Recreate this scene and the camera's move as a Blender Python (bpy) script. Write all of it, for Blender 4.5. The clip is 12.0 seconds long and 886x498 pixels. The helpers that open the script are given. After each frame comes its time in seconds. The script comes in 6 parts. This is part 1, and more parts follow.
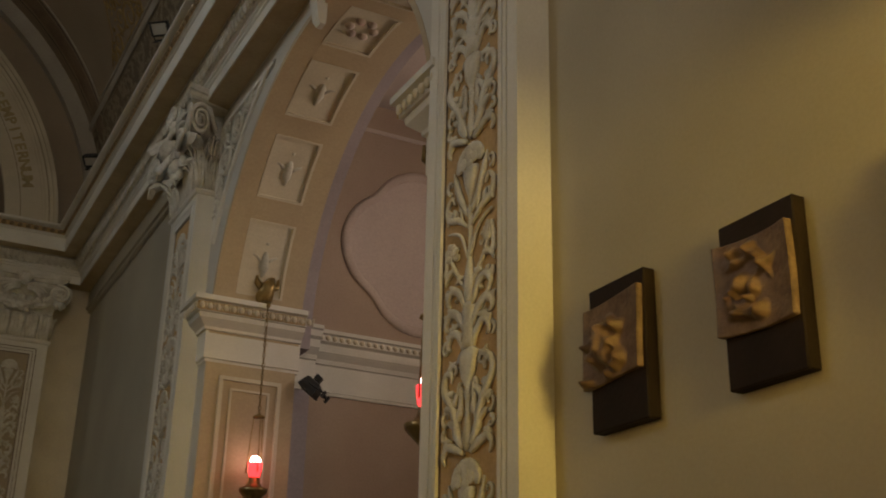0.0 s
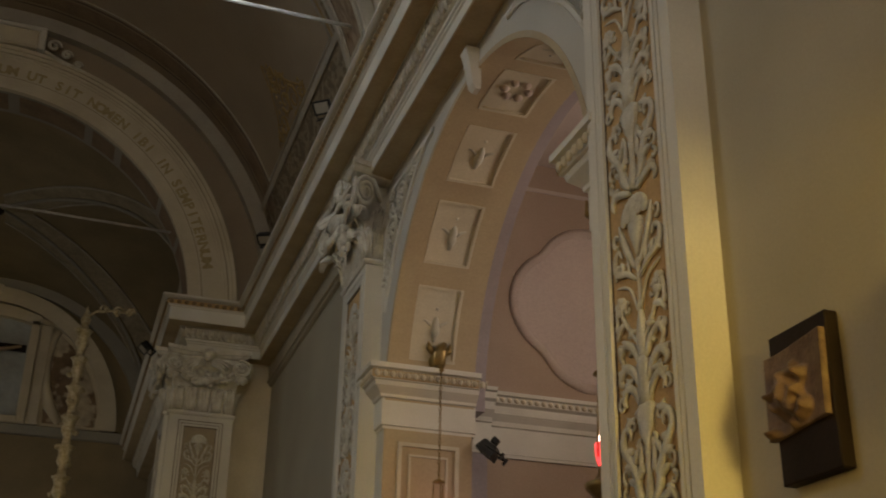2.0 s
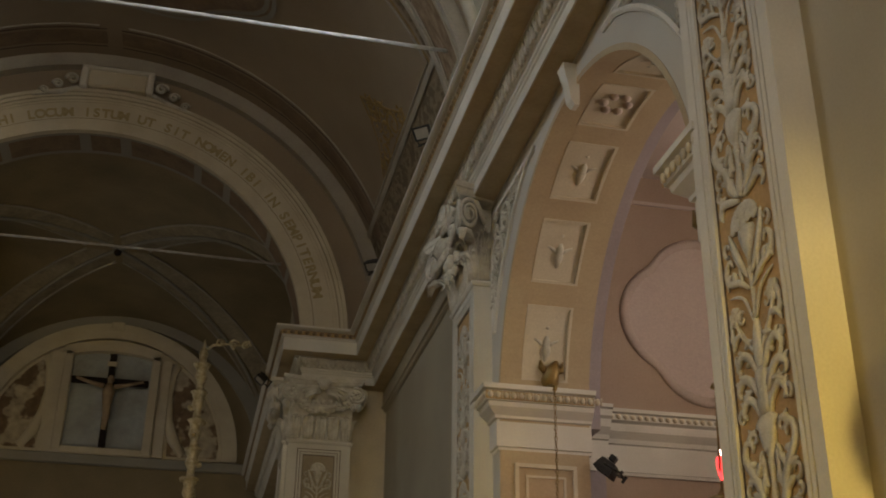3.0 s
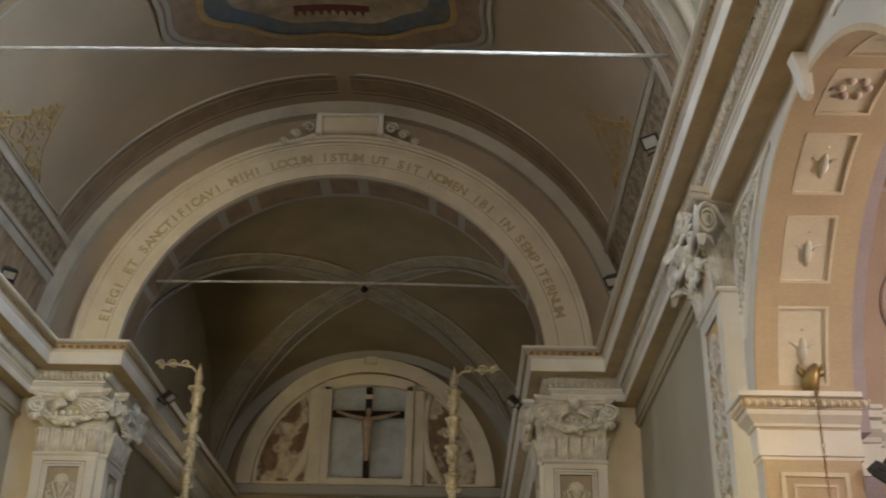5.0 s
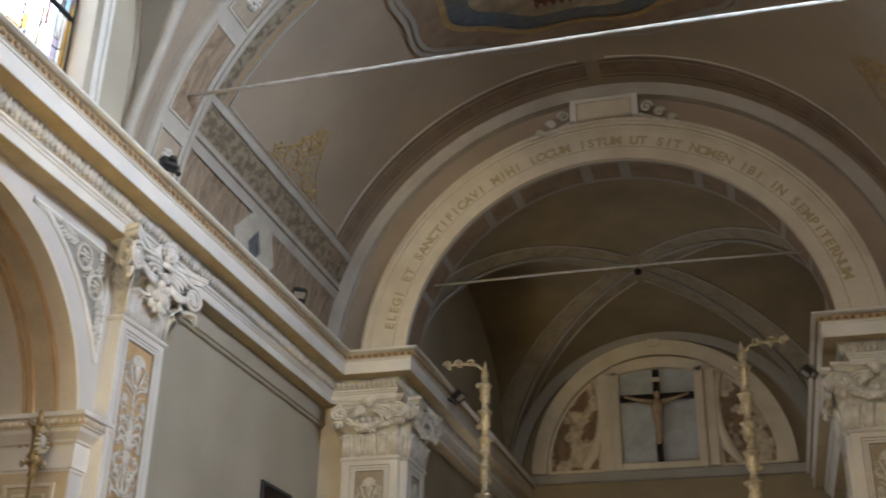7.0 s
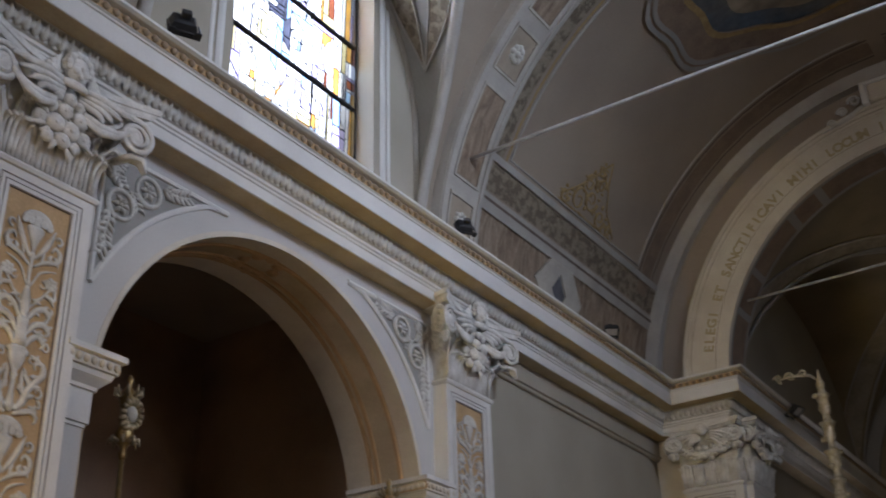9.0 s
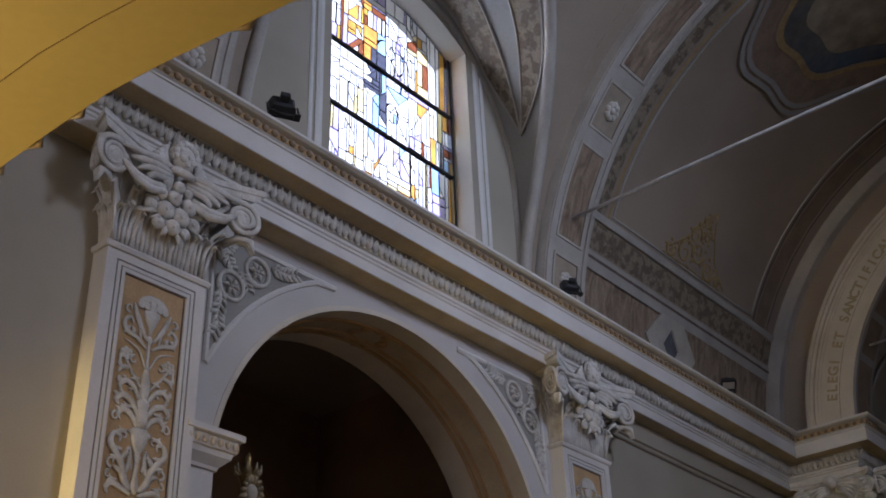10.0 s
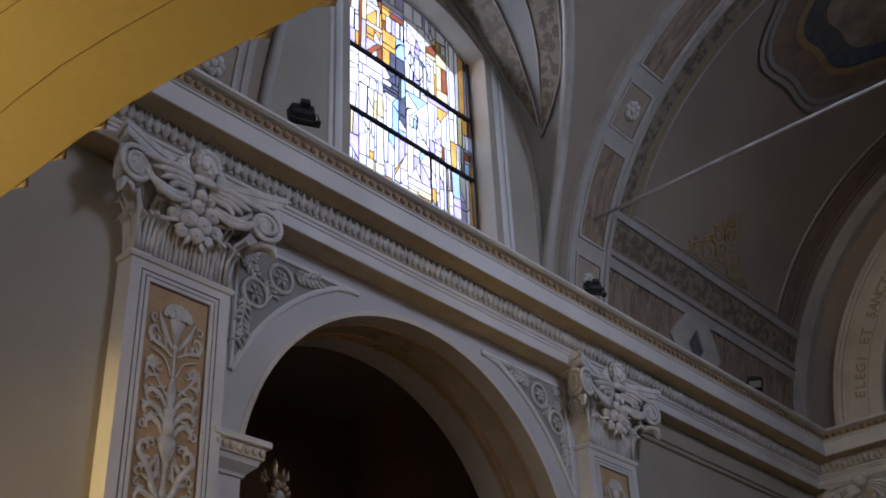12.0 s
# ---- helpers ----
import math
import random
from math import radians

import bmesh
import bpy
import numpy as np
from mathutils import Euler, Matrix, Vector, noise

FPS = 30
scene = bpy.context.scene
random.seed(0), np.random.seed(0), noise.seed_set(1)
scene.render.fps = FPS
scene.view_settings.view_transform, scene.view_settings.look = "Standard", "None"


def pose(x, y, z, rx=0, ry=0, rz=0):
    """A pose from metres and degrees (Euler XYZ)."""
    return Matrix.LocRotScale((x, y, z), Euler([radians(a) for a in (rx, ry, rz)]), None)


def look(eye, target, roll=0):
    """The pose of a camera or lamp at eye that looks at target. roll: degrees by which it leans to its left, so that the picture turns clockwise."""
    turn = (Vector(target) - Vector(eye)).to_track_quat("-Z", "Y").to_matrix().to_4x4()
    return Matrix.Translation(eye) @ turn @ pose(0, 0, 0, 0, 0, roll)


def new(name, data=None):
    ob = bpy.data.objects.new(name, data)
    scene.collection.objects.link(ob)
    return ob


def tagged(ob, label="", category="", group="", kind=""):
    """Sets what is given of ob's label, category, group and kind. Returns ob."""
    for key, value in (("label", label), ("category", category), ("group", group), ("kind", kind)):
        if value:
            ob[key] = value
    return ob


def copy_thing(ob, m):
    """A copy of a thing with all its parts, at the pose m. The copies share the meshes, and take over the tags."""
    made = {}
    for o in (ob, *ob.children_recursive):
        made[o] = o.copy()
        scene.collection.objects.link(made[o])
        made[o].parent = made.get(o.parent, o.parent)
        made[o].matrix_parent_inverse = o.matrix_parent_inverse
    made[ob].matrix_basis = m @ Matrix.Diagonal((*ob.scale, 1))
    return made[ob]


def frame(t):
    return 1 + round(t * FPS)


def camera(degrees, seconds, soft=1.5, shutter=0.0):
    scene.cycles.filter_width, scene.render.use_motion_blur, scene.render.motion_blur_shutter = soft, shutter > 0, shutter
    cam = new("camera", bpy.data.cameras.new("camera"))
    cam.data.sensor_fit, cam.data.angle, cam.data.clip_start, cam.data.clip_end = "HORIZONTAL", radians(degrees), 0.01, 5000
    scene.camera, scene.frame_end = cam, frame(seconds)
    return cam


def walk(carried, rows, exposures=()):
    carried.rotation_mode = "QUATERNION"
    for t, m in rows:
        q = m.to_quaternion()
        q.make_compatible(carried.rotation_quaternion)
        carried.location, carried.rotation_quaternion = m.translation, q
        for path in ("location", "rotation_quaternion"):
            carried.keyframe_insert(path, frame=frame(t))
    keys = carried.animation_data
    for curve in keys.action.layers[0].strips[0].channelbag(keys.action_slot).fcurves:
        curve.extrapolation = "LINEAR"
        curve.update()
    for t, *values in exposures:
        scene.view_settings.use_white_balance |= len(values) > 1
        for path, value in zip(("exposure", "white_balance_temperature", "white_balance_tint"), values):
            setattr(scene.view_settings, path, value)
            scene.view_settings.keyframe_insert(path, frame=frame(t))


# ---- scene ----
cam = camera(42.97, 12.0, soft=1.8, shutter=0.4)
PATH = [
    (0.0, pose(1.938, 0.000, 1.600, 111.45, -1.17, -27.80)),
    (0.5, pose(1.938, 0.000, 1.600, 111.92, -0.63, -25.21)),
    (1.0, pose(1.938, 0.000, 1.600, 113.38, -0.40, -23.16)),
    (1.5, pose(1.938, 0.000, 1.600, 114.06, -0.66, -21.13)),
    (2.0, pose(1.938, 0.000, 1.600, 114.30, -1.08, -18.57)),
    (2.5, pose(1.938, 0.000, 1.600, 114.80, -0.74, -14.98)),
    (2.7, pose(1.938, 0.000, 1.600, 115.13, -0.76, -13.87)),
    (4.3, pose(1.938, 0.000, 1.600, 115.41, -0.39, -5.14)),
    (4.5, pose(1.938, 0.000, 1.600, 115.60, -0.81, -3.41)),
    (5.0, pose(1.938, 0.000, 1.600, 116.03, -1.14, 0.68)),
    (5.5, pose(1.938, 0.000, 1.600, 116.05, -1.01, 4.80)),
    (6.0, pose(1.938, 0.000, 1.600, 115.88, -0.99, 8.58)),
    (6.5, pose(1.938, 0.000, 1.600, 115.03, -0.65, 11.52)),
    (7.0, pose(1.938, 0.000, 1.600, 115.18, -0.98, 15.85)),
    (7.2, pose(1.938, 0.000, 1.600, 115.22, -1.15, 17.66)),
    (8.8, pose(1.938, 0.000, 1.600, 116.74, 0.72, 31.98)),
    (9.0, pose(1.938, 0.000, 1.600, 117.24, 1.46, 33.95)),
    (9.5, pose(1.938, 0.000, 1.600, 118.82, 1.61, 37.96)),
    (10.0, pose(1.938, 0.000, 1.600, 120.72, 1.94, 40.31)),
    (10.5, pose(1.938, 0.000, 1.600, 120.58, 2.26, 40.85)),
    (11.0, pose(1.938, 0.000, 1.600, 120.51, 2.28, 41.36)),
    (11.5, pose(1.938, 0.000, 1.600, 120.49, 2.13, 41.56)),
    (12.0, pose(1.938, 0.000, 1.600, 120.95, 2.29, 41.84)),
]
EXPOSURES = [(0.0, -1.08, 7650, 11), (2.5, -0.92, 7650, 11), (4.5, 0.04, 7000, 11), (5.5, 0.52, 6750, 13), (7.2, 0.36, 6550, 16), (8.8, -0.52, 6050, 20), (9.5, -0.86, 5950, 23), (10.2, -1.26, 5850, 26), (12.0, -1.44, 5850, 27)]
walk(cam, PATH, EXPOSURES)


# ---- world, sun and large lights ----
world = bpy.data.worlds.new("sky")
scene.world = world
world.use_nodes = True
wt = world.node_tree
sky = wt.nodes.new("ShaderNodeTexSky")
sky.sky_type = 'NISHITA'
sky.sun_disc = False
sky.sun_elevation = radians(48)
sky.sun_rotation = radians(0)
wt.links.new(sky.outputs[0], wt.nodes["Background"].inputs[0])
wt.nodes["Background"].inputs[1].default_value = 0.12


def lamp(name, kind, place, target, energy, color, size=0.1, size_y=None, soft=0.1):
    d = bpy.data.lights.new(name, kind)
    d.energy, d.color = energy, color
    if kind == 'AREA':
        d.shape, d.size, d.size_y = 'RECTANGLE', size, size_y or size
    elif kind == 'SUN':
        d.angle = radians(soft)
    else:
        d.shadow_soft_size = soft
    ob = new(name, d)
    ob.matrix_basis = look(place, target)
    return ob


lamp("sun", "SUN", (3, 40, 34), (0, 7, 0), 1.0, (1.0, 0.96, 0.90), soft=10.0)
COOL = (0.66, 0.82, 1.0)
lamp("window_light_left", 'AREA', (-6.3, 7.6, 11.3), (-2.0, 8.0, 8.2), 1350, COOL, 3.6, 3.6)
lamp("window_light_right", 'AREA', (5.9, 7.3, 9.5), (-3.0, 9.5, 8.6), 860, (0.66, 0.81, 1.0), 2.4, 2.6)
lamp("window_light_front", 'AREA', (0, -7.45, 8.6), (0, 0, 7.2), 470, (0.97, 0.95, 0.93), 3.0, 3.0)
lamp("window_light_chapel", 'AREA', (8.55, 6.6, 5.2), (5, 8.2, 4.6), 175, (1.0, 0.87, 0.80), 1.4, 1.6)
lamp("window_light_chancel", 'AREA', (-3.88, 18.6, 4.2), (0, 20.5, 6.5), 100, (0.96, 0.95, 0.92), 1.4, 2.0)
WARM = (1.0, 0.70, 0.27)
LOFT_LAMPS = ((-3.4, 0.4, 2.60, 230), (-0.8, 0.1, 2.80, 150), (2.3, -1.1, 3.05, 20), (3.25, 0.0, 2.70, 20))
for x, y, z, power in LOFT_LAMPS:
    lamp("loft_lamp_light", 'POINT', (x, y, z), (0, 0, 0), power, WARM, soft=0.10)
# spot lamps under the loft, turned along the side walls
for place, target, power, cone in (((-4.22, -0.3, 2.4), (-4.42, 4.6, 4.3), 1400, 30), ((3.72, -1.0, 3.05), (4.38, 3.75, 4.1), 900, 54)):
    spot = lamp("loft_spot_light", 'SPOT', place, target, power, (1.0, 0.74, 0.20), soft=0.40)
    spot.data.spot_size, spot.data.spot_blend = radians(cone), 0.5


# ---- materials ----
def mat(name, color, rough=0.8, second=None, amount=0.35, scale=2.0, grain=40.0, bump=0.15, metal=0.0, spec=0.3, dirt=0.12, sharp=False, glow=None):
    """A painted or stone surface: two colours mixed by broad stains, fine grain and a small relief."""
    m = bpy.data.materials.new(name)
    m.use_nodes = True
    nt = m.node_tree
    b = nt.nodes["Principled BSDF"]
    co = nt.nodes.new("ShaderNodeTexCoord")
    n1 = nt.nodes.new("ShaderNodeTexNoise")
    n1.inputs["Scale"].default_value, n1.inputs["Detail"].default_value = scale, 6
    n2 = nt.nodes.new("ShaderNodeTexNoise")
    n2.inputs["Scale"].default_value, n2.inputs["Detail"].default_value = grain, 4
    for n in (n1, n2):
        nt.links.new(co.outputs["Object"], n.inputs["Vector"])
    ramp = nt.nodes.new("ShaderNodeValToRGB")
    lo, hi = (0.47, 0.53) if sharp else (0.35, 0.68)
    ramp.color_ramp.elements[0].position, ramp.color_ramp.elements[1].position = lo, hi
    second = second or tuple(c * (1 - amount) for c in color)
    ramp.color_ramp.elements[0].color = (*color, 1)
    ramp.color_ramp.elements[1].color = (*second, 1)
    nt.links.new(n1.outputs["Fac"], ramp.inputs["Fac"])
    mix = nt.nodes.new("ShaderNodeMix")
    mix.data_type, mix.blend_type = 'RGBA', 'MULTIPLY'
    mix.inputs[0].default_value = 1.0
    r2 = nt.nodes.new("ShaderNodeValToRGB")
    r2.color_ramp.elements[0].position, r2.color_ramp.elements[1].position = 0.3, 0.7
    r2.color_ramp.elements[0].color = (1 - dirt, 1 - dirt, 1 - dirt, 1)
    r2.color_ramp.elements[1].color = (1, 1, 1, 1)
    nt.links.new(n2.outputs["Fac"], r2.inputs["Fac"])
    nt.links.new(ramp.outputs[0], mix.inputs[6])
    nt.links.new(r2.outputs[0], mix.inputs[7])
    nt.links.new(mix.outputs[2], b.inputs["Base Color"])
    b.inputs["Roughness"].default_value = rough
    b.inputs["Metallic"].default_value = metal
    b.inputs["Specular IOR Level"].default_value = spec
    if bump:
        bp = nt.nodes.new("ShaderNodeBump")
        bp.inputs["Strength"].default_value, bp.inputs["Distance"].default_value = bump, 0.01
        nt.links.new(n2.outputs["Fac"], bp.inputs["Height"])
        nt.links.new(bp.outputs[0], b.inputs["Normal"])
    if glow:
        b.inputs["Emission Color"].default_value = (*glow[:3], 1)
        b.inputs["Emission Strength"].default_value = glow[3]
    return m


def veined(name, color, vein):
    """Painted marble: slanting veins of a darker tone, broken by broad clouds."""
    m = mat(name, color, second=vein, scale=1.0, grain=30, dirt=0.22)
    nt = m.node_tree
    noise_node = next(n for n in nt.nodes if n.type == 'TEX_NOISE' and n.inputs["Scale"].default_value == 1.0)
    mapping = nt.nodes.new("ShaderNodeMapping")
    mapping.inputs["Rotation"].default_value = (0.6, 0.3, 0.5)
    mapping.inputs["Scale"].default_value = (2.0, 9.0, 2.5)
    co = next(n for n in nt.nodes if n.type == 'TEX_COORD')
    nt.links.new(co.outputs["Object"], mapping.inputs["Vector"])
    nt.links.new(mapping.outputs[0], noise_node.inputs["Vector"])
    noise_node.inputs["Distortion"].default_value = 1.2
    return m


def glass(name, color, cloud=0.25):
    """Leaded stained glass: daylight tinted on the way through, slightly glossy."""
    m = bpy.data.materials.new(name)
    m.use_nodes = True
    nt = m.node_tree
    nt.nodes.remove(nt.nodes["Principled BSDF"])
    out = nt.nodes["Material Output"]
    co = nt.nodes.new("ShaderNodeTexCoord")
    n = nt.nodes.new("ShaderNodeTexNoise")
    n.inputs["Scale"].default_value = 4.0
    nt.links.new(co.outputs["Object"], n.inputs["Vector"])
    ramp = nt.nodes.new("ShaderNodeValToRGB")
    ramp.color_ramp.elements[0].position, ramp.color_ramp.elements[1].position = 0.35, 0.65
    ramp.color_ramp.elements[0].color = (*color, 1)
    ramp.color_ramp.elements[1].color = (*(c * (1 - cloud) for c in color), 1)
    nt.links.new(n.outputs["Fac"], ramp.inputs["Fac"])
    tr = nt.nodes.new("ShaderNodeBsdfTransparent")
    nt.links.new(ramp.outputs[0], tr.inputs[0])
    gl = nt.nodes.new("ShaderNodeBsdfGlossy")
    gl.inputs["Roughness"].default_value = 0.15
    mx = nt.nodes.new("ShaderNodeMixShader")
    mx.inputs[0].default_value = 0.04
    nt.links.new(tr.outputs[0], mx.inputs[1])
    nt.links.new(gl.outputs[0], mx.inputs[2])
    nt.links.new(mx.outputs[0], out.inputs[0])
    return m


WALL = mat("plaster_wall", (0.39, 0.35, 0.27), second=(0.325, 0.29, 0.22), scale=0.7, grain=60, bump=0.08, dirt=0.06)
ARCHWALL = mat("plaster_arch_wall", (0.52, 0.50, 0.45), second=(0.45, 0.43, 0.39), scale=0.8, grain=60, bump=0.08, dirt=0.06)
WHITE = mat("plaster_white", (0.66, 0.64, 0.58), second=(0.56, 0.54, 0.49), scale=1.5, grain=70, bump=0.08, dirt=0.08)
STUCCO = mat("stucco", (0.62, 0.60, 0.53), second=(0.46, 0.43, 0.36), scale=9, grain=90, bump=0.35, dirt=0.2)
CREAM = mat("plaster_cream", (0.62, 0.56, 0.44), second=(0.52, 0.46, 0.35), scale=2, grain=60, bump=0.1)
OCHRE = mat("ochre_ground", (0.52, 0.35, 0.175), second=(0.42, 0.28, 0.14), scale=5, grain=60, bump=0.2, dirt=0.2)
DARKLINE = mat("brown_line", (0.16, 0.12, 0.09), scale=4)
GOLDROW = mat("gilt_row", (0.36, 0.275, 0.175), second=(0.20, 0.14, 0.08), scale=14, grain=80, rough=0.55, bump=0.3)
PINK = mat("pink_plaster", (0.42, 0.32, 0.25), second=(0.36, 0.265, 0.21), scale=1.2, grain=50, bump=0.1)
RIBGREY = mat("rib_grey", (0.415, 0.385, 0.33), second=(0.34, 0.31, 0.265), scale=2)
PINKPALE = mat("pink_pale_plaster", (0.55, 0.46, 0.42), second=(0.50, 0.41, 0.375), scale=1.5, grain=50, bump=0.1)
FRAMEMAUVE = mat("frame_mauve", (0.50, 0.41, 0.365), second=(0.43, 0.35, 0.31), scale=3)
ROSE = mat("rose_ochre_plaster", (0.48, 0.385, 0.255), second=(0.42, 0.325, 0.22), scale=1.5, grain=50, bump=0.1)
MAUVE = mat("mauve_plaster", (0.36, 0.31, 0.33), second=(0.30, 0.26, 0.28), scale=2, grain=50)
SOFFIT = mat("soffit_paint", (0.50, 0.41, 0.27), second=(0.42, 0.34, 0.22), scale=3)
VAULT = mat("vault_beige", (0.32, 0.258, 0.19), second=(0.26, 0.208, 0.153), scale=0.7, grain=45, bump=0.08, dirt=0.08)
VAULTGREY = mat("vault_grey", (0.315, 0.30, 0.265), second=(0.26, 0.25, 0.22), scale=0.8, grain=45, bump=0.08)
FRESCOCREAM = mat("fresco_pale", (0.38, 0.32, 0.225), second=(0.20, 0.15, 0.10), scale=1.6, grain=6, dirt=0.3)
BANDGREY = mat("painted_foliage_band", (0.27, 0.222, 0.155), second=(0.165, 0.128, 0.085), scale=9, grain=30, sharp=True, dirt=0.3)
BROWNBAND = mat("painted_brown_band", (0.26, 0.19, 0.13), second=(0.20, 0.14, 0.10), scale=4, grain=30, dirt=0.2)
MARBLE = veined("painted_marble", (0.335, 0.26, 0.18), (0.175, 0.118, 0.078))
FRESCO2 = mat("fresco_cream", (0.52, 0.45, 0.345), second=(0.21, 0.145, 0.095), scale=2.6, grain=6, dirt=0.45, sharp=True)
SCROLLGOLD = mat("painted_gold_scroll", (0.37, 0.265, 0.115), second=(0.29, 0.195, 0.085), scale=9, grain=40, dirt=0.2)
SKYPAINT = mat("painted_sky", (0.42, 0.46, 0.48), second=(0.34, 0.35, 0.34), scale=2.2, grain=9, dirt=0.2)
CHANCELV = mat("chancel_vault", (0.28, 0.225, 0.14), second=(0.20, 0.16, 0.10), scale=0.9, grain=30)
BANDCHANCEL = mat("painted_grey_band", (0.34, 0.295, 0.22), second=(0.25, 0.215, 0.155), scale=3, grain=14, dirt=0.25)
IRON = mat("black_iron", (0.03, 0.03, 0.03), rough=0.55, scale=12)
RODIRON = mat("pale_iron_rod", (0.50, 0.48, 0.455), rough=0.5, scale=8, spec=0.5)
DARKWOOD = mat("dark_wood", (0.022, 0.014, 0.011), second=(0.014, 0.009, 0.007), rough=0.65, spec=0.15, scale=6, grain=50)
BRONZE = mat("terracotta_relief", (0.215, 0.14, 0.09), second=(0.105, 0.064, 0.042), rough=0.5, scale=10, grain=60, bump=0.4, dirt=0.3)
BRASS = mat("aged_brass", (0.32, 0.22, 0.09), rough=0.4, metal=0.8, scale=14)
GILT = mat("gilded_wood", (0.66, 0.59, 0.42), second=(0.40, 0.33, 0.20), rough=0.45, metal=0.35, scale=18, bump=0.4)
OLDGILT = mat("dull_gilt", (0.40, 0.33, 0.20), second=(0.20, 0.155, 0.09), rough=0.5, metal=0.3, scale=20, bump=0.4)
LOFTWOOD = mat("yellow_painted_boards", (0.60, 0.515, 0.19), second=(0.54, 0.455, 0.16), rough=0.6, scale=0.9, grain=30, bump=0.05, dirt=0.06)
REDGLASS = mat("red_lamp_glass", (0.7, 0.02, 0.03), rough=0.2, glow=(1.0, 0.05, 0.06, 5.0))
FLAME = mat("lamp_flame", (1.0, 0.8, 0.7), glow=(1.0, 0.62, 0.58, 40.0))
# pale base colour stands in for the bright reflection on the floodlight glass
LENS = mat("floodlight_glass_glare", (0.42, 0.40, 0.36), rough=0.12, spec=0.6)
FLOOR = mat("terrazzo_floor", (0.34, 0.31, 0.27), second=(0.24, 0.21, 0.19), rough=0.35, scale=3)
LEAD = mat("window_lead", (0.02, 0.02, 0.02), rough=0.6)
BLUEPAINT = mat("fresco_blue", (0.085, 0.115, 0.15), second=(0.15, 0.13, 0.095), scale=1.3, grain=8, dirt=0.3)
FIGURE = mat("carved_figure", (0.42, 0.32, 0.22), second=(0.30, 0.22, 0.15), scale=7)
SKYGLOW = mat("bright_overcast_sky", (0.8, 0.85, 0.9), scale=0.3, glow=(0.90, 0.95, 1.0, 5.0))
LETTER = mat("painted_letters", (0.44, 0.36, 0.20), second=(0.34, 0.27, 0.145), scale=20)
CAPSTUCCO = mat("capital_stucco", (0.74, 0.72, 0.655), second=(0.55, 0.52, 0.45), scale=9, grain=90, bump=0.35, dirt=0.22)
FRAMEPALE = mat("pale_frame", (0.47, 0.43, 0.355), second=(0.39, 0.355, 0.29), scale=4, grain=40, dirt=0.15)
UMBER = mat("umber_line", (0.36, 0.30, 0.22), second=(0.29, 0.24, 0.175), scale=5)
GLASS_COLORS = [glass("glass_clear", (0.95, 0.97, 1.0), 0.12), glass("glass_white", (0.85, 0.86, 0.92), 0.2), glass("glass_amber", (0.75, 0.42, 0.10)),
                glass("glass_red", (0.30, 0.10, 0.05)), glass("glass_lilac", (0.55, 0.50, 0.78)), glass("glass_straw", (0.80, 0.72, 0.42)),
                glass("glass_blue", (0.40, 0.62, 0.92)), glass("glass_dark", (0.10, 0.11, 0.16))]


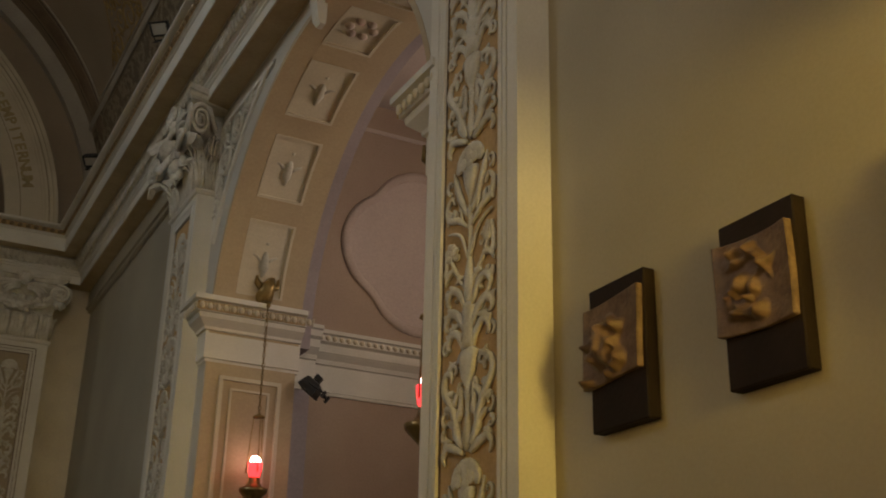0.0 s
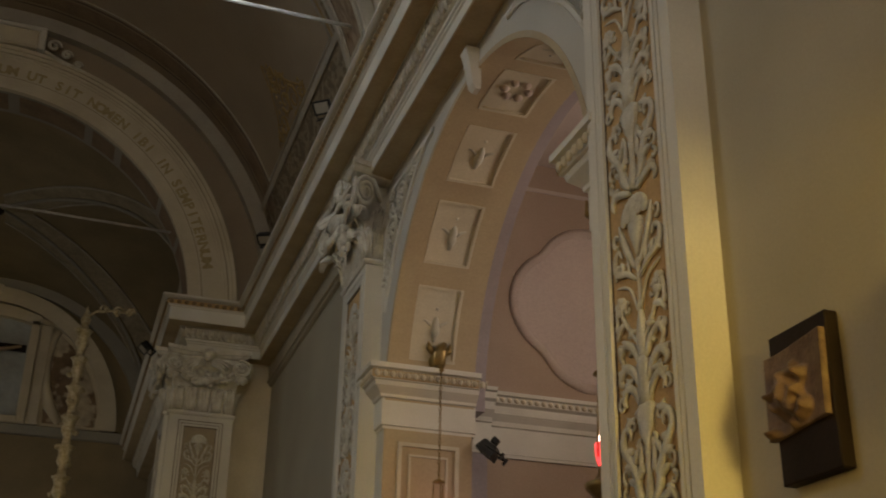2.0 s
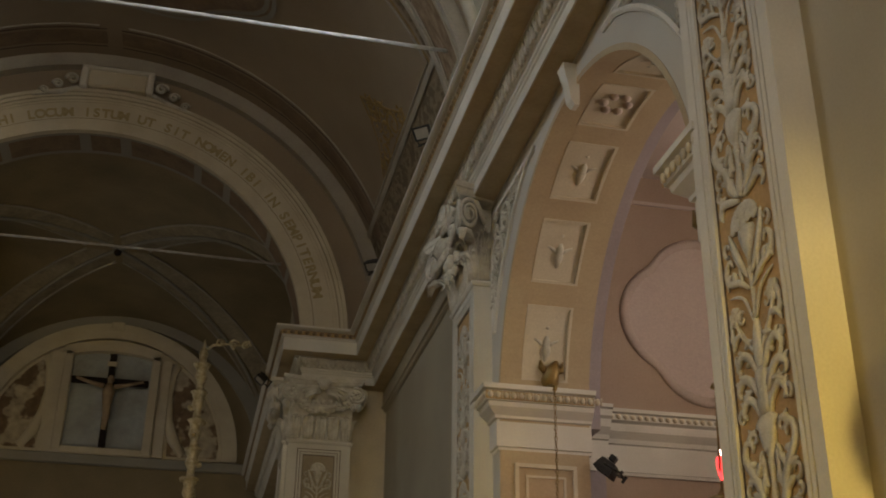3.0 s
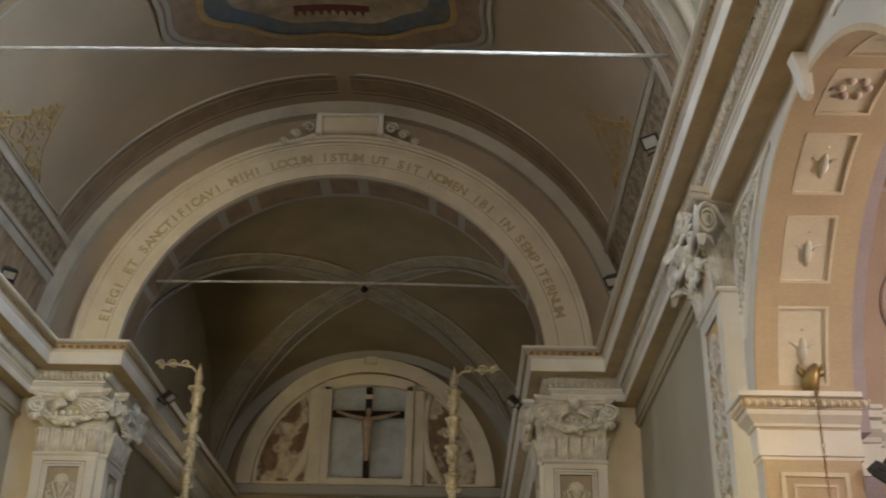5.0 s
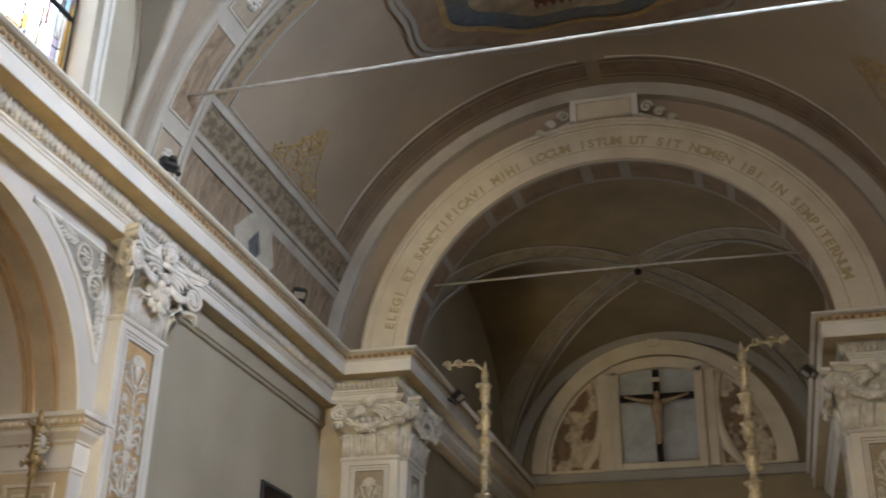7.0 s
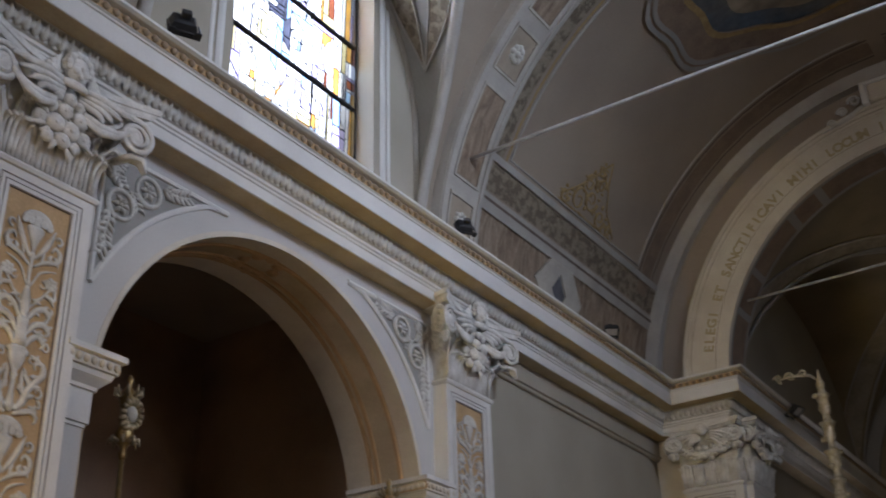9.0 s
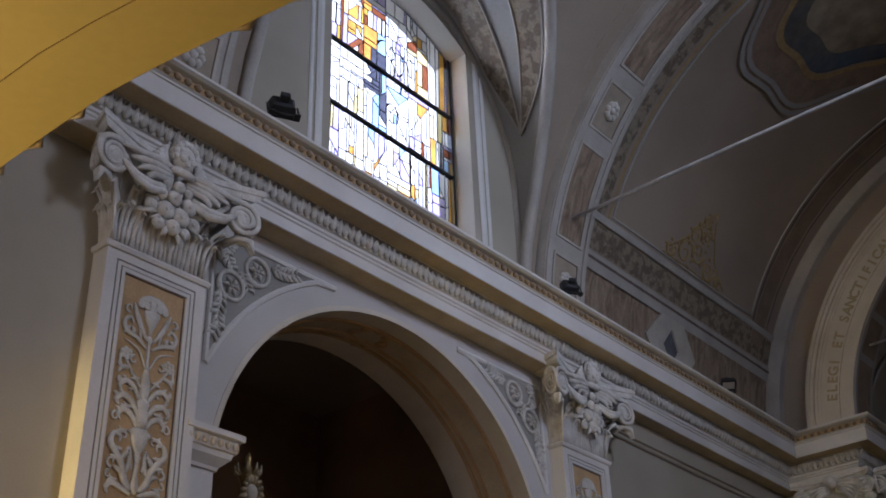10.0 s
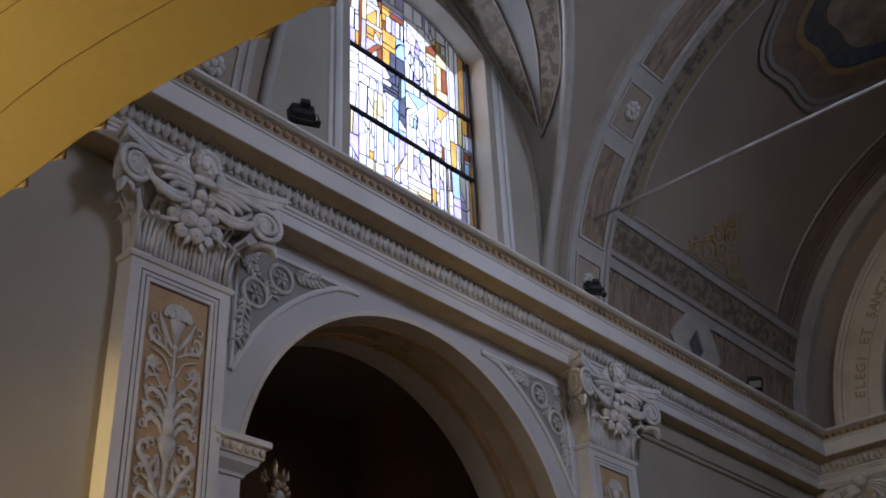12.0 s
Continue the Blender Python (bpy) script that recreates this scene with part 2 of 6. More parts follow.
# ---- building helpers ----
class Geo:
    """Vertices and faces of one mesh, gathered piece by piece."""

    def __init__(self):
        self.v, self.f, self.s = [], [], []

    def add(self, verts, faces, smooth=False):
        k = len(self.v)
        self.v += [tuple(p) for p in verts]
        self.f += [tuple(i + k for i in f) for f in faces]
        self.s += [smooth] * len(faces)
        return self

    def box(self, x0, x1, y0, y1, z0, z1):
        return self.add([(x, y, z) for x in (x0, x1) for y in (y0, y1) for z in (z0, z1)],
                        [(0, 1, 3, 2), (4, 6, 7, 5), (0, 4, 5, 1), (2, 3, 7, 6), (0, 2, 6, 4), (1, 5, 7, 3)])

    def chamfer(self, x0, x1, y0, y1, z0, z1, c=0.01):
        """A box with its edges cut."""
        bm = bmesh.new()
        bmesh.ops.create_cube(bm, size=1)
        for p in bm.verts:
            p.co = ((x0 + x1) / 2 + p.co.x * (x1 - x0), (y0 + y1) / 2 + p.co.y * (y1 - y0), (z0 + z1) / 2 + p.co.z * (z1 - z0))
        bmesh.ops.bevel(bm, geom=bm.edges[:], offset=c, segments=1, affect='EDGES')
        bm.verts.index_update()
        self.add([p.co[:] for p in bm.verts], [[p.index for p in f.verts] for f in bm.faces])
        bm.free()
        return self

    def rings(self, loops, closed=True, caps=True, smooth=True, around=False):
        """Skin over loops of equal length; closed joins each loop's ends, around joins the last loop to the first."""
        n = len(loops[0])
        verts = [p for l in loops for p in l]
        faces = []
        m = len(loops)
        for i in range(m if around else m - 1):
            a, b = i * n, ((i + 1) % m) * n
            for j in range(n if closed else n - 1):
                k = (j + 1) % n
                faces.append((a + j, a + k, b + k, b + j))
        if caps and closed and not around:
            faces += [tuple(range(n))[::-1], tuple(range((m - 1) * n, m * n))]
        return self.add(verts, faces, smooth)

    def tube(self, path, radii, n=6, squash=(1, 1, 1), smooth=True):
        """A tapered tube along a path; squash flattens its section along an axis."""
        if not hasattr(radii, "__len__"):
            radii = [radii] * len(path)
        path = [Vector(p) for p in path]
        loops, side = [], None
        for i, p in enumerate(path):
            t = (path[min(i + 1, len(path) - 1)] - path[max(i - 1, 0)]).normalized()
            if side is None:
                side = t.orthogonal().normalized()
            side = (side - t * side.dot(t)).normalized()
            up = t.cross(side)
            loop = []
            for j in range(n):
                a = 2 * math.pi * j / n
                d = (side * math.cos(a) + up * math.sin(a)) * radii[i]
                loop.append((p.x + d.x * squash[0], p.y + d.y * squash[1], p.z + d.z * squash[2]))
            loops.append(loop)
        return self.rings(loops, smooth=smooth)

    def ball(self, c, r, n=8, m=6):
        r = r if hasattr(r, "__len__") else (r, r, r)
        loops = []
        for i in range(m + 1):
            a = math.pi * (0.02 + 0.96 * i / m)
            loops.append([(c[0] + r[0] * math.sin(a) * math.cos(2 * math.pi * j / n), c[1] + r[1] * math.sin(a) * math.sin(2 * math.pi * j / n),
                           c[2] - r[2] * math.cos(a)) for j in range(n)])
        return self.rings(loops)

    def lathe(self, c, prof, n=10):
        """A turned body about the upright through c; prof holds radius and height."""
        return self.rings([[(c[0] + r * math.cos(2 * math.pi * j / n), c[1] + r * math.sin(2 * math.pi * j / n), c[2] + z) for j in range(n)] for r, z in prof])

    def moved(self, m):
        self.v = [tuple(m @ Vector(p)) for p in self.v]
        return self

    def join(self, other, m=None):
        k = len(self.v)
        self.v += [tuple(m @ Vector(p)) for p in other.v] if m else other.v
        self.f += [tuple(i + k for i in f) for f in other.f]
        self.s += other.s
        return self


def mesh_of(name, g, material, weld=False):
    me = bpy.data.meshes.new(name)
    me.from_pydata(g.v, [], g.f)
    me.polygons.foreach_set("use_smooth", g.s)
    bm = bmesh.new()
    bm.from_mesh(me)
    if weld:
        bmesh.ops.remove_doubles(bm, verts=bm.verts, dist=1e-4)
    bmesh.ops.recalc_face_normals(bm, faces=bm.faces)
    bm.to_mesh(me)
    bm.free()
    me.materials.append(material)
    return me


def thing(name, label, category, group="", kind="", at=(0, 0, 0)):
    ob = new(name)
    ob.location = at
    ob.empty_display_size = 0.1
    return tagged(ob, label, category, group, kind)


def part(name, g, material, parent=None, label="", weld=False):
    """Links a mesh under a thing or part; its points are given in the thing's own axes."""
    ob = new(name, mesh_of(name, g, material, weld))
    if parent:
        ob.parent = parent
    return tagged(ob, label)


def solo(name, g, material, label, category, group="", kind=""):
    return tagged(new(name, mesh_of(name, g, material, kind == "structure")), label, category, group, kind)


def arc(n, a0, a1):
    return [radians(a0 + (a1 - a0) * i / n) for i in range(n + 1)]


def ring_slab(g, cx, cz, r0, r1, y0, y1, a0=0, a1=180, n=48, ry=1.0):
    """An arch ring in an upright plane across the nave, between two radii."""
    loops = []
    for a in arc(n, a0, a1):
        c, s = math.cos(a), math.sin(a)
        loops.append([(cx + r * c, y, cz + r * s * ry) for r, y in ((r0, y0), (r1, y0), (r1, y1), (r0, y1))])
    return g.rings(loops, smooth=False)


# ---- measures of the nave ----
XW, XB = 4.45, 5.27          # side wall face and its back
YE = 15.43                   # face of the chancel arch wall
YC = 23.6                    # chancel end wall
AY, AZ, AA, AB = 7.13, 4.45, 2.13, 2.04   # side chapel arch: middle, spring, half width, rise
VZ, VR = 7.25, 4.45          # nave vault: spring and radius
RZ = 7.235                   # spring of the chancel arch and the chancel vault
PIL = (4.27, 9.93)          # pilaster middles along the nave


def prism(g, x0, x1, ya, yb, ba, bb, ta, tb):
    """An upright slice of wall between two distances, with its own bottom and top at each end."""
    return g.add([(x0, ya, ba), (x0, ya, ta), (x0, yb, bb), (x0, yb, tb), (x1, ya, ba), (x1, ya, ta), (x1, yb, bb), (x1, yb, tb)],
                 [(0, 1, 3, 2), (4, 6, 7, 5), (0, 4, 5, 1), (2, 3, 7, 6), (0, 2, 6, 4), (1, 5, 7, 3)])


def ell(y, a=AA, b=AB):
    return AZ + b * math.sqrt(max(0, 1 - ((y - AY) / a) ** 2))


def run(prof, base, along, out, l0, l1, m0=0, m1=0, g=None):
    """A profile (outward, height) run along a line from l0 to l1; m0, m1 mitre the ends."""
    g = g or Geo()
    loops = []
    for l, m in ((l0, m0), (l1, m1)):
        loops.append([(base[0] + along[0] * (l + m * o) + out[0] * o, base[1] + along[1] * (l + m * o) + out[1] * o, z) for o, z in prof])
    return g.rings(loops, smooth=False)


# ---- floor, end wall, roof ----
solo("floor", Geo().box(-9, 9, -8, 24.5, -0.2, 0), FLOOR, "worn brown terrazzo church floor", "floor", kind="structure")
g = Geo().box(-9, -1.5, -7.5, -7, 0, 12.6).box(1.5, 9, -7.5, -7, 0, 12.6).box(-1.5, 1.5, -7.5, -7, 0, 7.0).box(-1.5, 1.5, -7.5, -7, 10.2, 12.6)
solo("wall_south", g, WALL, "plain plastered entrance wall with an open window", "wall", kind="structure")
solo("roof", Geo().box(-5.0, 5.0, -7.6, 24.6, 12.6, 12.8), DARKWOOD, "dark roof deck closing the church", "roof", kind="structure")

for s, nm in ((-1, "west"), (1, "east")):
    solo("roof_chapel_" + nm, Geo().box(s * 4.95, s * 8.7, 4.3, 10.1, 8.0, 8.15), DARKWOOD, "dark roof deck over the side chapel", "roof", kind="structure")
    solo("backdrop_" + nm, Geo().box(s * 8.0, s * 8.05, 2, 16, 8.3, 20), SKYGLOW, "bright overcast sky outside the window", "sky", kind="structure")

# ---- side walls with chapel arch and clerestory window ----
WY0, WY1, WZ0, WZ1, WRISE = 6.17, 8.42, 7.4, 10.62, 0.35


def window_top(y):
    return WZ1 + WRISE * (1 - ((y - (WY0 + WY1) / 2) / ((WY1 - WY0) / 2)) ** 2)


def side_wall(s, name, label):
    g, mid = Geo(), Geo()
    a, b = s * XW, s * XB
    y0, y1 = AY - AA, AY + AA
    prism(g, a, b, -7, PIL[0], 0, 0, 6.9, 6.9)
    prism(g, a, b, PIL[1], YE, 0, 0, 6.9, 6.9)
    prism(mid, a, b, PIL[0], y0, 0, 0, 6.9, 6.9)
    prism(mid, a, b, y1, PIL[1], 0, 0, 6.9, 6.9)
    n = 40
    ys = [AY - AA * math.cos(math.pi * i / n) for i in range(n + 1)]
    for p, q in zip(ys, ys[1:]):
        prism(mid, a, b, p, q, ell(p), ell(q), 6.9, 6.9)
    c = s * 4.95
    prism(g, a, c, -7, WY0, 6.9, 6.9, 12.6, 12.6)
    prism(g, a, c, WY1, YE, 6.9, 6.9, 12.6, 12.6)
    prism(g, a, c, WY0, WY1, 6.9, 6.9, WZ0, WZ0)
    for i in range(16):
        p, q = (WY0 + (WY1 - WY0) * k / 16 for k in (i, i + 1))
        prism(g, a, c, p, q, window_top(p), window_top(q), 12.6, 12.6)
    w = solo(name, g, WALL, label, "wall", kind="structure")
    part("arch_field", mid, ARCHWALL, w, "paler grey plaster round the chapel arch")
    band = [(0, 6.36), (0.03, 6.36), (0.045, 6.375), (0.045, 6.40), (0.075, 6.41), (0.075, 6.43), (0.055, 6.44), (0.055, 6.668), (0, 6.668)]
    part("frieze_band", run(band, (a, 0), (0, 1), (-s, 0), PIL[1] + 0.445, YE), WALL, w, "plain plaster frieze with a thin moulding below the cornice")
    # raised plain border round the window and a thin inner line
    for off, wd, pr in ((0.16, 0.05, 0.025), (0.27, 0.03, 0.015)):
        h = Geo()
        pts = [(WY0 - off, 7.2), (WY0 - off, WZ1)] + [(y, window_top(y) + off) for y in np.linspace(WY0 - off * 0.4, WY1 + off * 0.4, 13)] + [(WY1 + off, WZ1), (WY1 + off, 7.2)]
        h.tube([(s * (XW - 0.004), y, z) for y, z in pts], wd, 6, (pr / wd, 1, 1), smooth=False)
        part("window_moulding", h, WHITE, w, "thin white plaster moulding round the window")
    # spandrel frames and scrolls over the chapel arch
    for e in (-1, 1):
        f, r, gr = Geo(), Geo(), Geo()
        corner = AY + e * 2.24
        curve = [(AY + e * 2.42 * math.cos(t), AZ + 2.27 * math.sin(t)) for t in arc(16, 24, 72)]
        top = 6.50
        path = [(corner, curve[0][1] - 0.05)] + [p for p in curve if e * (p[0] - corner) < 0 and p[1] < top] + [(AY + e * 0.86, top), (corner, top), (corner, curve[0][1] - 0.05)]
        f.tube([(s * (XW - 0.01), y, z) for y, z in path], 0.028, 6, (0.8, 1, 1), smooth=False)
        part("spandrel_moulding", f, WHITE, w, "white plaster moulding framing the spandrel")
        inner = [(corner - e * 0.03, top - 0.03)] + [p for p in path[1:-3]]
        k = len(inner)
        gr.add([(s * (XW - 0.004), y, z) for y, z in inner], [(0, i, i + 1) for i in range(1, k - 1)])
        part("spandrel_ground", gr, VAULTGREY, w, "grey painted spandrel ground")
        def sp(u, v, o=0.012):
            return (s * (XW - o), corner - e * u, top - v)
        def frond(pts, w):
            # a stem with small lobes to either side
            r.tube([sp(*p) for p in pts], [w * k for k in np.linspace(1, 0.35, len(pts))], 6)
            for i in range(len(pts) - 1):
                (u0, v0), (u1, v1) = pts[i], pts[i + 1]
                du, dv = u1 - u0, v1 - v0
                for k in (0.2, 0.7):
                    u, v = u0 + du * k, v0 + dv * k
                    for q in (-1, 1):
                        r.tube([sp(u, v), sp(u + du * 0.35 - q * dv * 0.55, v + dv * 0.35 + q * du * 0.55, 0.022), sp(u + du * 0.75 - q * dv * 0.60, v + dv * 0.75 + q * du * 0.60)], (w * 0.7, w * 0.75, w * 0.15), 5)
        for cu, cv, rad, turn, a0 in ((0.20, 0.44, 0.125, 1, 2.2), (0.46, 0.20, 0.125, -1, 2.6)):
            pts = []
            for i in range(23):
                t = a0 + turn * i * 0.33
                q = rad * (1.10 - 0.008 * i)
                pts.append(sp(cu + q * math.cos(t), cv + q * math.sin(t), 0.014))
            r.tube(pts, [0.026 - 0.0004 * i for i in range(23)], 6)
            r.ball(sp(cu, cv, 0.02), 0.020, 6, 4)
            for j in range(6):
                t = j * math.pi / 3
                r.tube([sp(cu + 0.02 * math.cos(t), cv + 0.02 * math.sin(t)), sp(cu + 0.05 * math.cos(t), cv + 0.05 * math.sin(t), 0.026), sp(cu + 0.088 * math.cos(t), cv + 0.088 * math.sin(t))], (0.012, 0.023, 0.006), 5)
        frond([(0.06, 0.24), (0.09, 0.14), (0.16, 0.09), (0.20, 0.05)], 0.026)
        frond([(0.04, 0.05), (0.10, 0.13), (0.15, 0.22), (0.20, 0.28)], 0.024)
        frond([(0.28, 0.28), (0.34, 0.34), (0.38, 0.42)], 0.020)
        frond([(0.62, 0.10), (0.72, 0.11), (0.82, 0.09), (0.92, 0.05)], 0.026)
        frond([(0.08, 0.52), (0.09, 0.62), (0.07, 0.74), (0.09, 0.84), (0.04, 0.94)], 0.026)
        for cu, cv in ((0.80, 0.07), (0.09, 0.80)):
            r.tube([sp(cu + 0.045 * math.cos(t), cv + 0.045 * math.sin(t)) for t in np.linspace(0, 6.0, 12)], 0.014, 5)
        part("spandrel_scrollwork", r, STUCCO, w, "white stucco acanthus scrolls")
    return w


wall_left = side_wall(-1, "wall_west", "grey-beige plastered nave wall with chapel arch and stained window")
wall_right = side_wall(1, "wall_east", "beige plastered nave wall with chapel arch")

# ---- entablature along the nave, round the arch piers and into the chancel ----
ARCHITRAVE = [(0, 6.67), (0.235, 6.67), (0.235, 6.775), (0.25, 6.785), (0.25, 6.805), (0.268, 6.815), (0.268, 6.845), (0.29, 6.855), (0.30, 6.985), (0, 6.985)]
CORONA = [(0, 6.985), (0.34, 6.985), (0.365, 6.99), (0.54, 7.0), (0.54, 7.18), (0.555, 7.185), (0.555, 7.20), (0.575, 7.212), (0.575, 7.28), (0.63, 7.29), (0.66, 7.305), (0.66, 7.33), (0, 7.37)]


def leaf_row(base, along, out, l0, l1, m):
    """Leaf and dart under the cornice: pointed leaves with a fine dart in each gap."""
    n = max(1, int((l1 - l0) / 0.078))
    g = Geo()
    def at(l, o, z):
        return (base[0] + along[0] * l + out[0] * o, base[1] + along[1] * l + out[1] * o, z)
    for i in range(n):
        l = l0 + (l1 - l0) * (i + 0.5) / n
        lean = 0.004 * math.sin(i * 2.4)
        g.tube([at(l, 0.288, 6.855), at(l, 0.302, 6.876), at(l + lean, 0.318, 6.918), at(l + lean, 0.336, 6.960), at(l, 0.352, 6.984)], (0.018, 0.030, 0.030, 0.018, 0.005), 6)
        for e in (-1, 1):
            g.tube([at(l + e * 0.022, 0.303, 6.872), at(l + e * 0.032, 0.322, 6.915), at(l + e * 0.024, 0.338, 6.945)], (0.010, 0.013, 0.004), 5)
        g.tube([at(l + 0.039, 0.30, 6.88), at(l + 0.039, 0.325, 6.94), at(l + 0.039, 0.348, 6.980)], (0.004, 0.007, 0.006), 4)
    return g


BEADS = {}


def bead_row(base, along, out, l0, l1, parent):
    """Turned beads set one by one along the cornice."""
    n = max(1, int((l1 - l0) / 0.10))
    key = abs(along[0])
    if key not in BEADS:
        BEADS[key] = mesh_of("bead", Geo().ball((0, 0, 0), (0.026 + 0.012 * key, 0.038 - 0.012 * key, 0.034), 7, 5), GOLDROW)
    for i in range(n):
        l = l0 + (l1 - l0) * (i + 0.5) / n
        ob = new("bead", BEADS[key])
        ob.location = (base[0] + along[0] * l + out[0] * 0.586, base[1] + along[1] * l + out[1] * 0.586, 7.246)
        ob.parent = parent


def entablature(name, label, base, along, out, l0, l1, m0, m1):
    e = thing(name, label, "cornice", kind="structure")
    part("architrave", run(ARCHITRAVE, base, along, out, l0, l1, m0, m1), WHITE, e, "white painted architrave band")
    part("corona", run(CORONA, base, along, out, l0, l1, m0, m1), WHITE, e, "white projecting cornice")
    part("soffit_paint", run([(0.365, 6.988), (0.532, 6.997), (0.532, 6.994), (0.365, 6.984)], base, along, out, l0, l1, m0, m1), SOFFIT, e, "ochre painted cornice underside")
    part("soffit_paint", run([(0.012, 6.667), (0.222, 6.667), (0.222, 6.664), (0.012, 6.664)], base, along, out, l0, l1, m0, m1), SOFFIT, e, "ochre painted underside")
    part("bead_ground", run([(0.575, 7.214), (0.579, 7.214), (0.579, 7.278), (0.575, 7.278)], base, along, out, l0, l1, m0, m1), OCHRE, e, "ochre ground behind the beads")
    tagged(part("leaf_row", leaf_row(base, along, out, l0 + m0 * 0.32, l1 + m1 * 0.32, 0), STUCCO, e, "row of grey stucco leaves"), kind="stuff")
    bead_row(base, along, out, l0 + m0 * 0.586, l1 + m1 * 0.586, e)
    return e


CX = 3.42                    # chancel side wall face
for s, nm in ((-1, "west"), (1, "east")):
    entablature("cornice_nave_" + nm, "white moulded nave cornice with leaf row and gilt beads", (s * XW, 0), (0, 1), (-s, 0), -7, YE, 0, -1)
    entablature("cornice_pier_" + nm, "white moulded cornice over the arch pier", (0, YE), (s, 0), (0, -1), CX, XW, -1, -1)
    entablature("cornice_chancel_" + nm, "shaded moulded cornice along the chancel wall", (s * CX, 0), (0, 1), (-s, 0), YE, YC, -1, 0)

# ---- chancel arch wall ----
AR, AO = 3.175, 3.83          # arch inner and outer radius
g = Geo()
for s in (-1, 1):
    g.box(s * AR, s * 5.4, YE, YE + 0.66, 7.0, RZ)
    pier = Geo().box(s * (AR - 0.02), s * 5.4, YE, YE + 0.66, 0, 7.0).box(s * (AR - 0.02), s * 4.02, YE - 0.13, YE, 0, 6.67)
    solo("wall_pier", pier, CREAM, "cream plastered pier of the chancel arch", "wall", kind="structure")
n = 48
xs = [-AR * math.cos(math.pi * i / n) for i in range(n + 1)]
for p, q in zip(xs, xs[1:]):
    zp, zq = (RZ + math.sqrt(max(0, AR * AR - x * x)) for x in (p, q))
    g.add([(p, YE, zp), (p, YE, 12.6), (q, YE, zq), (q, YE, 12.6), (p, YE + 0.66, zp), (p, YE + 0.66, 12.6), (q, YE + 0.66, zq), (q, YE + 0.66, 12.6)],
          [(0, 1, 3, 2), (4, 6, 7, 5), (0, 4, 5, 1), (2, 3, 7, 6), (0, 2, 6, 4), (1, 5, 7, 3)])
for s in (-1, 1):
    g.box(s * AR, s * 5.4, YE, YE + 0.66, RZ, 12.6)
arch_wall = solo("wall_chancel_arch", g, VAULT, "brownish plastered wall pierced by the round chancel arch", "wall", kind="structure")
archivolt = thing("chancel_archivolt", "cream moulded arch band with painted Latin inscription", "arch", kind="structure")
part("band", ring_slab(Geo(), 0, RZ, AR - 0.03, AO - 0.1, YE - 0.08, YE + 0.02), CREAM, archivolt)
for r0, r1, pr, m in ((AO - 0.055, AO, 0.15, CREAM), (AO - 0.105, AO - 0.055, 0.115, CREAM), (AO - 0.12, AO - 0.105, 0.085, UMBER), (AO - 0.165, AO - 0.12, 0.105, CREAM), (AO - 0.205, AO - 0.165, 0.09, CREAM), (AR + 0.158, AR + 0.172, 0.086, UMBER), (AR - 0.035, AR + 0.158, 0.092, CREAM)):
    part("moulding", ring_slab(Geo(), 0, RZ, r0, r1, YE - pr, YE - 0.07), m, archivolt)
# inscription set along the ring
WORDS = "ELEGI ET SANCTIFICAVI MIHI LOCUM ISTUM UT SIT NOMEN IBI IN SEMPITERNUM"
A0, A1 = 169.0, 14.0
for i, ch in enumerate(WORDS):
    if ch == " ":
        continue
    a = A0 + (A1 - A0) * i / (len(WORDS) - 1)
    fc = bpy.data.curves.new("letter", 'FONT')
    fc.body, fc.size, fc.extrude, fc.align_x = ch, 0.205, 0.003, 'CENTER'
    fc.offset = 0.006
    tmp = bpy.data.objects.new("letter", fc)
    me = bpy.data.meshes.new_from_object(tmp)
    bpy.data.objects.remove(tmp)
    me.materials.clear()
    me.materials.append(LETTER)
    ob = new("letter", me)
    ob.parent = archivolt
    r = AR + 0.205
    ob.matrix_basis = Matrix.Translation((r * math.cos(radians(a)), YE - 0.084, RZ + r * math.sin(radians(a)))) @ pose(0, 0, 0, 0, 90 - a, 0) @ pose(0, 0, 0, 90, 0, 0)
# painted soffit of the arch
soffit = thing("chancel_arch_soffit", "dark brown painted panels under the chancel arch", "arch", kind="structure")
part("lining", ring_slab(Geo(), 0, RZ, AR - 0.02, AR + 0.01, YE + 0.02, YE + 0.65), VAULTGREY, soffit)
for a0, a1 in ((4, 22), (24, 34), (36, 52), (54.5, 62), (64.5, 83), (86, 94), (97, 115.5), (118, 125.5), (128, 144), (146, 156), (158, 176)):
    part("panel", ring_slab(Geo(), 0, RZ, AR - 0.026, AR - 0.018, YE + 0.10, YE + 0.56, a0, a1, 12), BROWNBAND, soffit)
# wall rib where the vault meets the arch wall
solo("wall_rib", ring_slab(Geo(), 0, VZ, VR - 0.22, VR + 0.06, YE - 0.16, YE + 0.01), RIBGREY, "pale plaster rib along the arch wall", "rib", kind="structure")
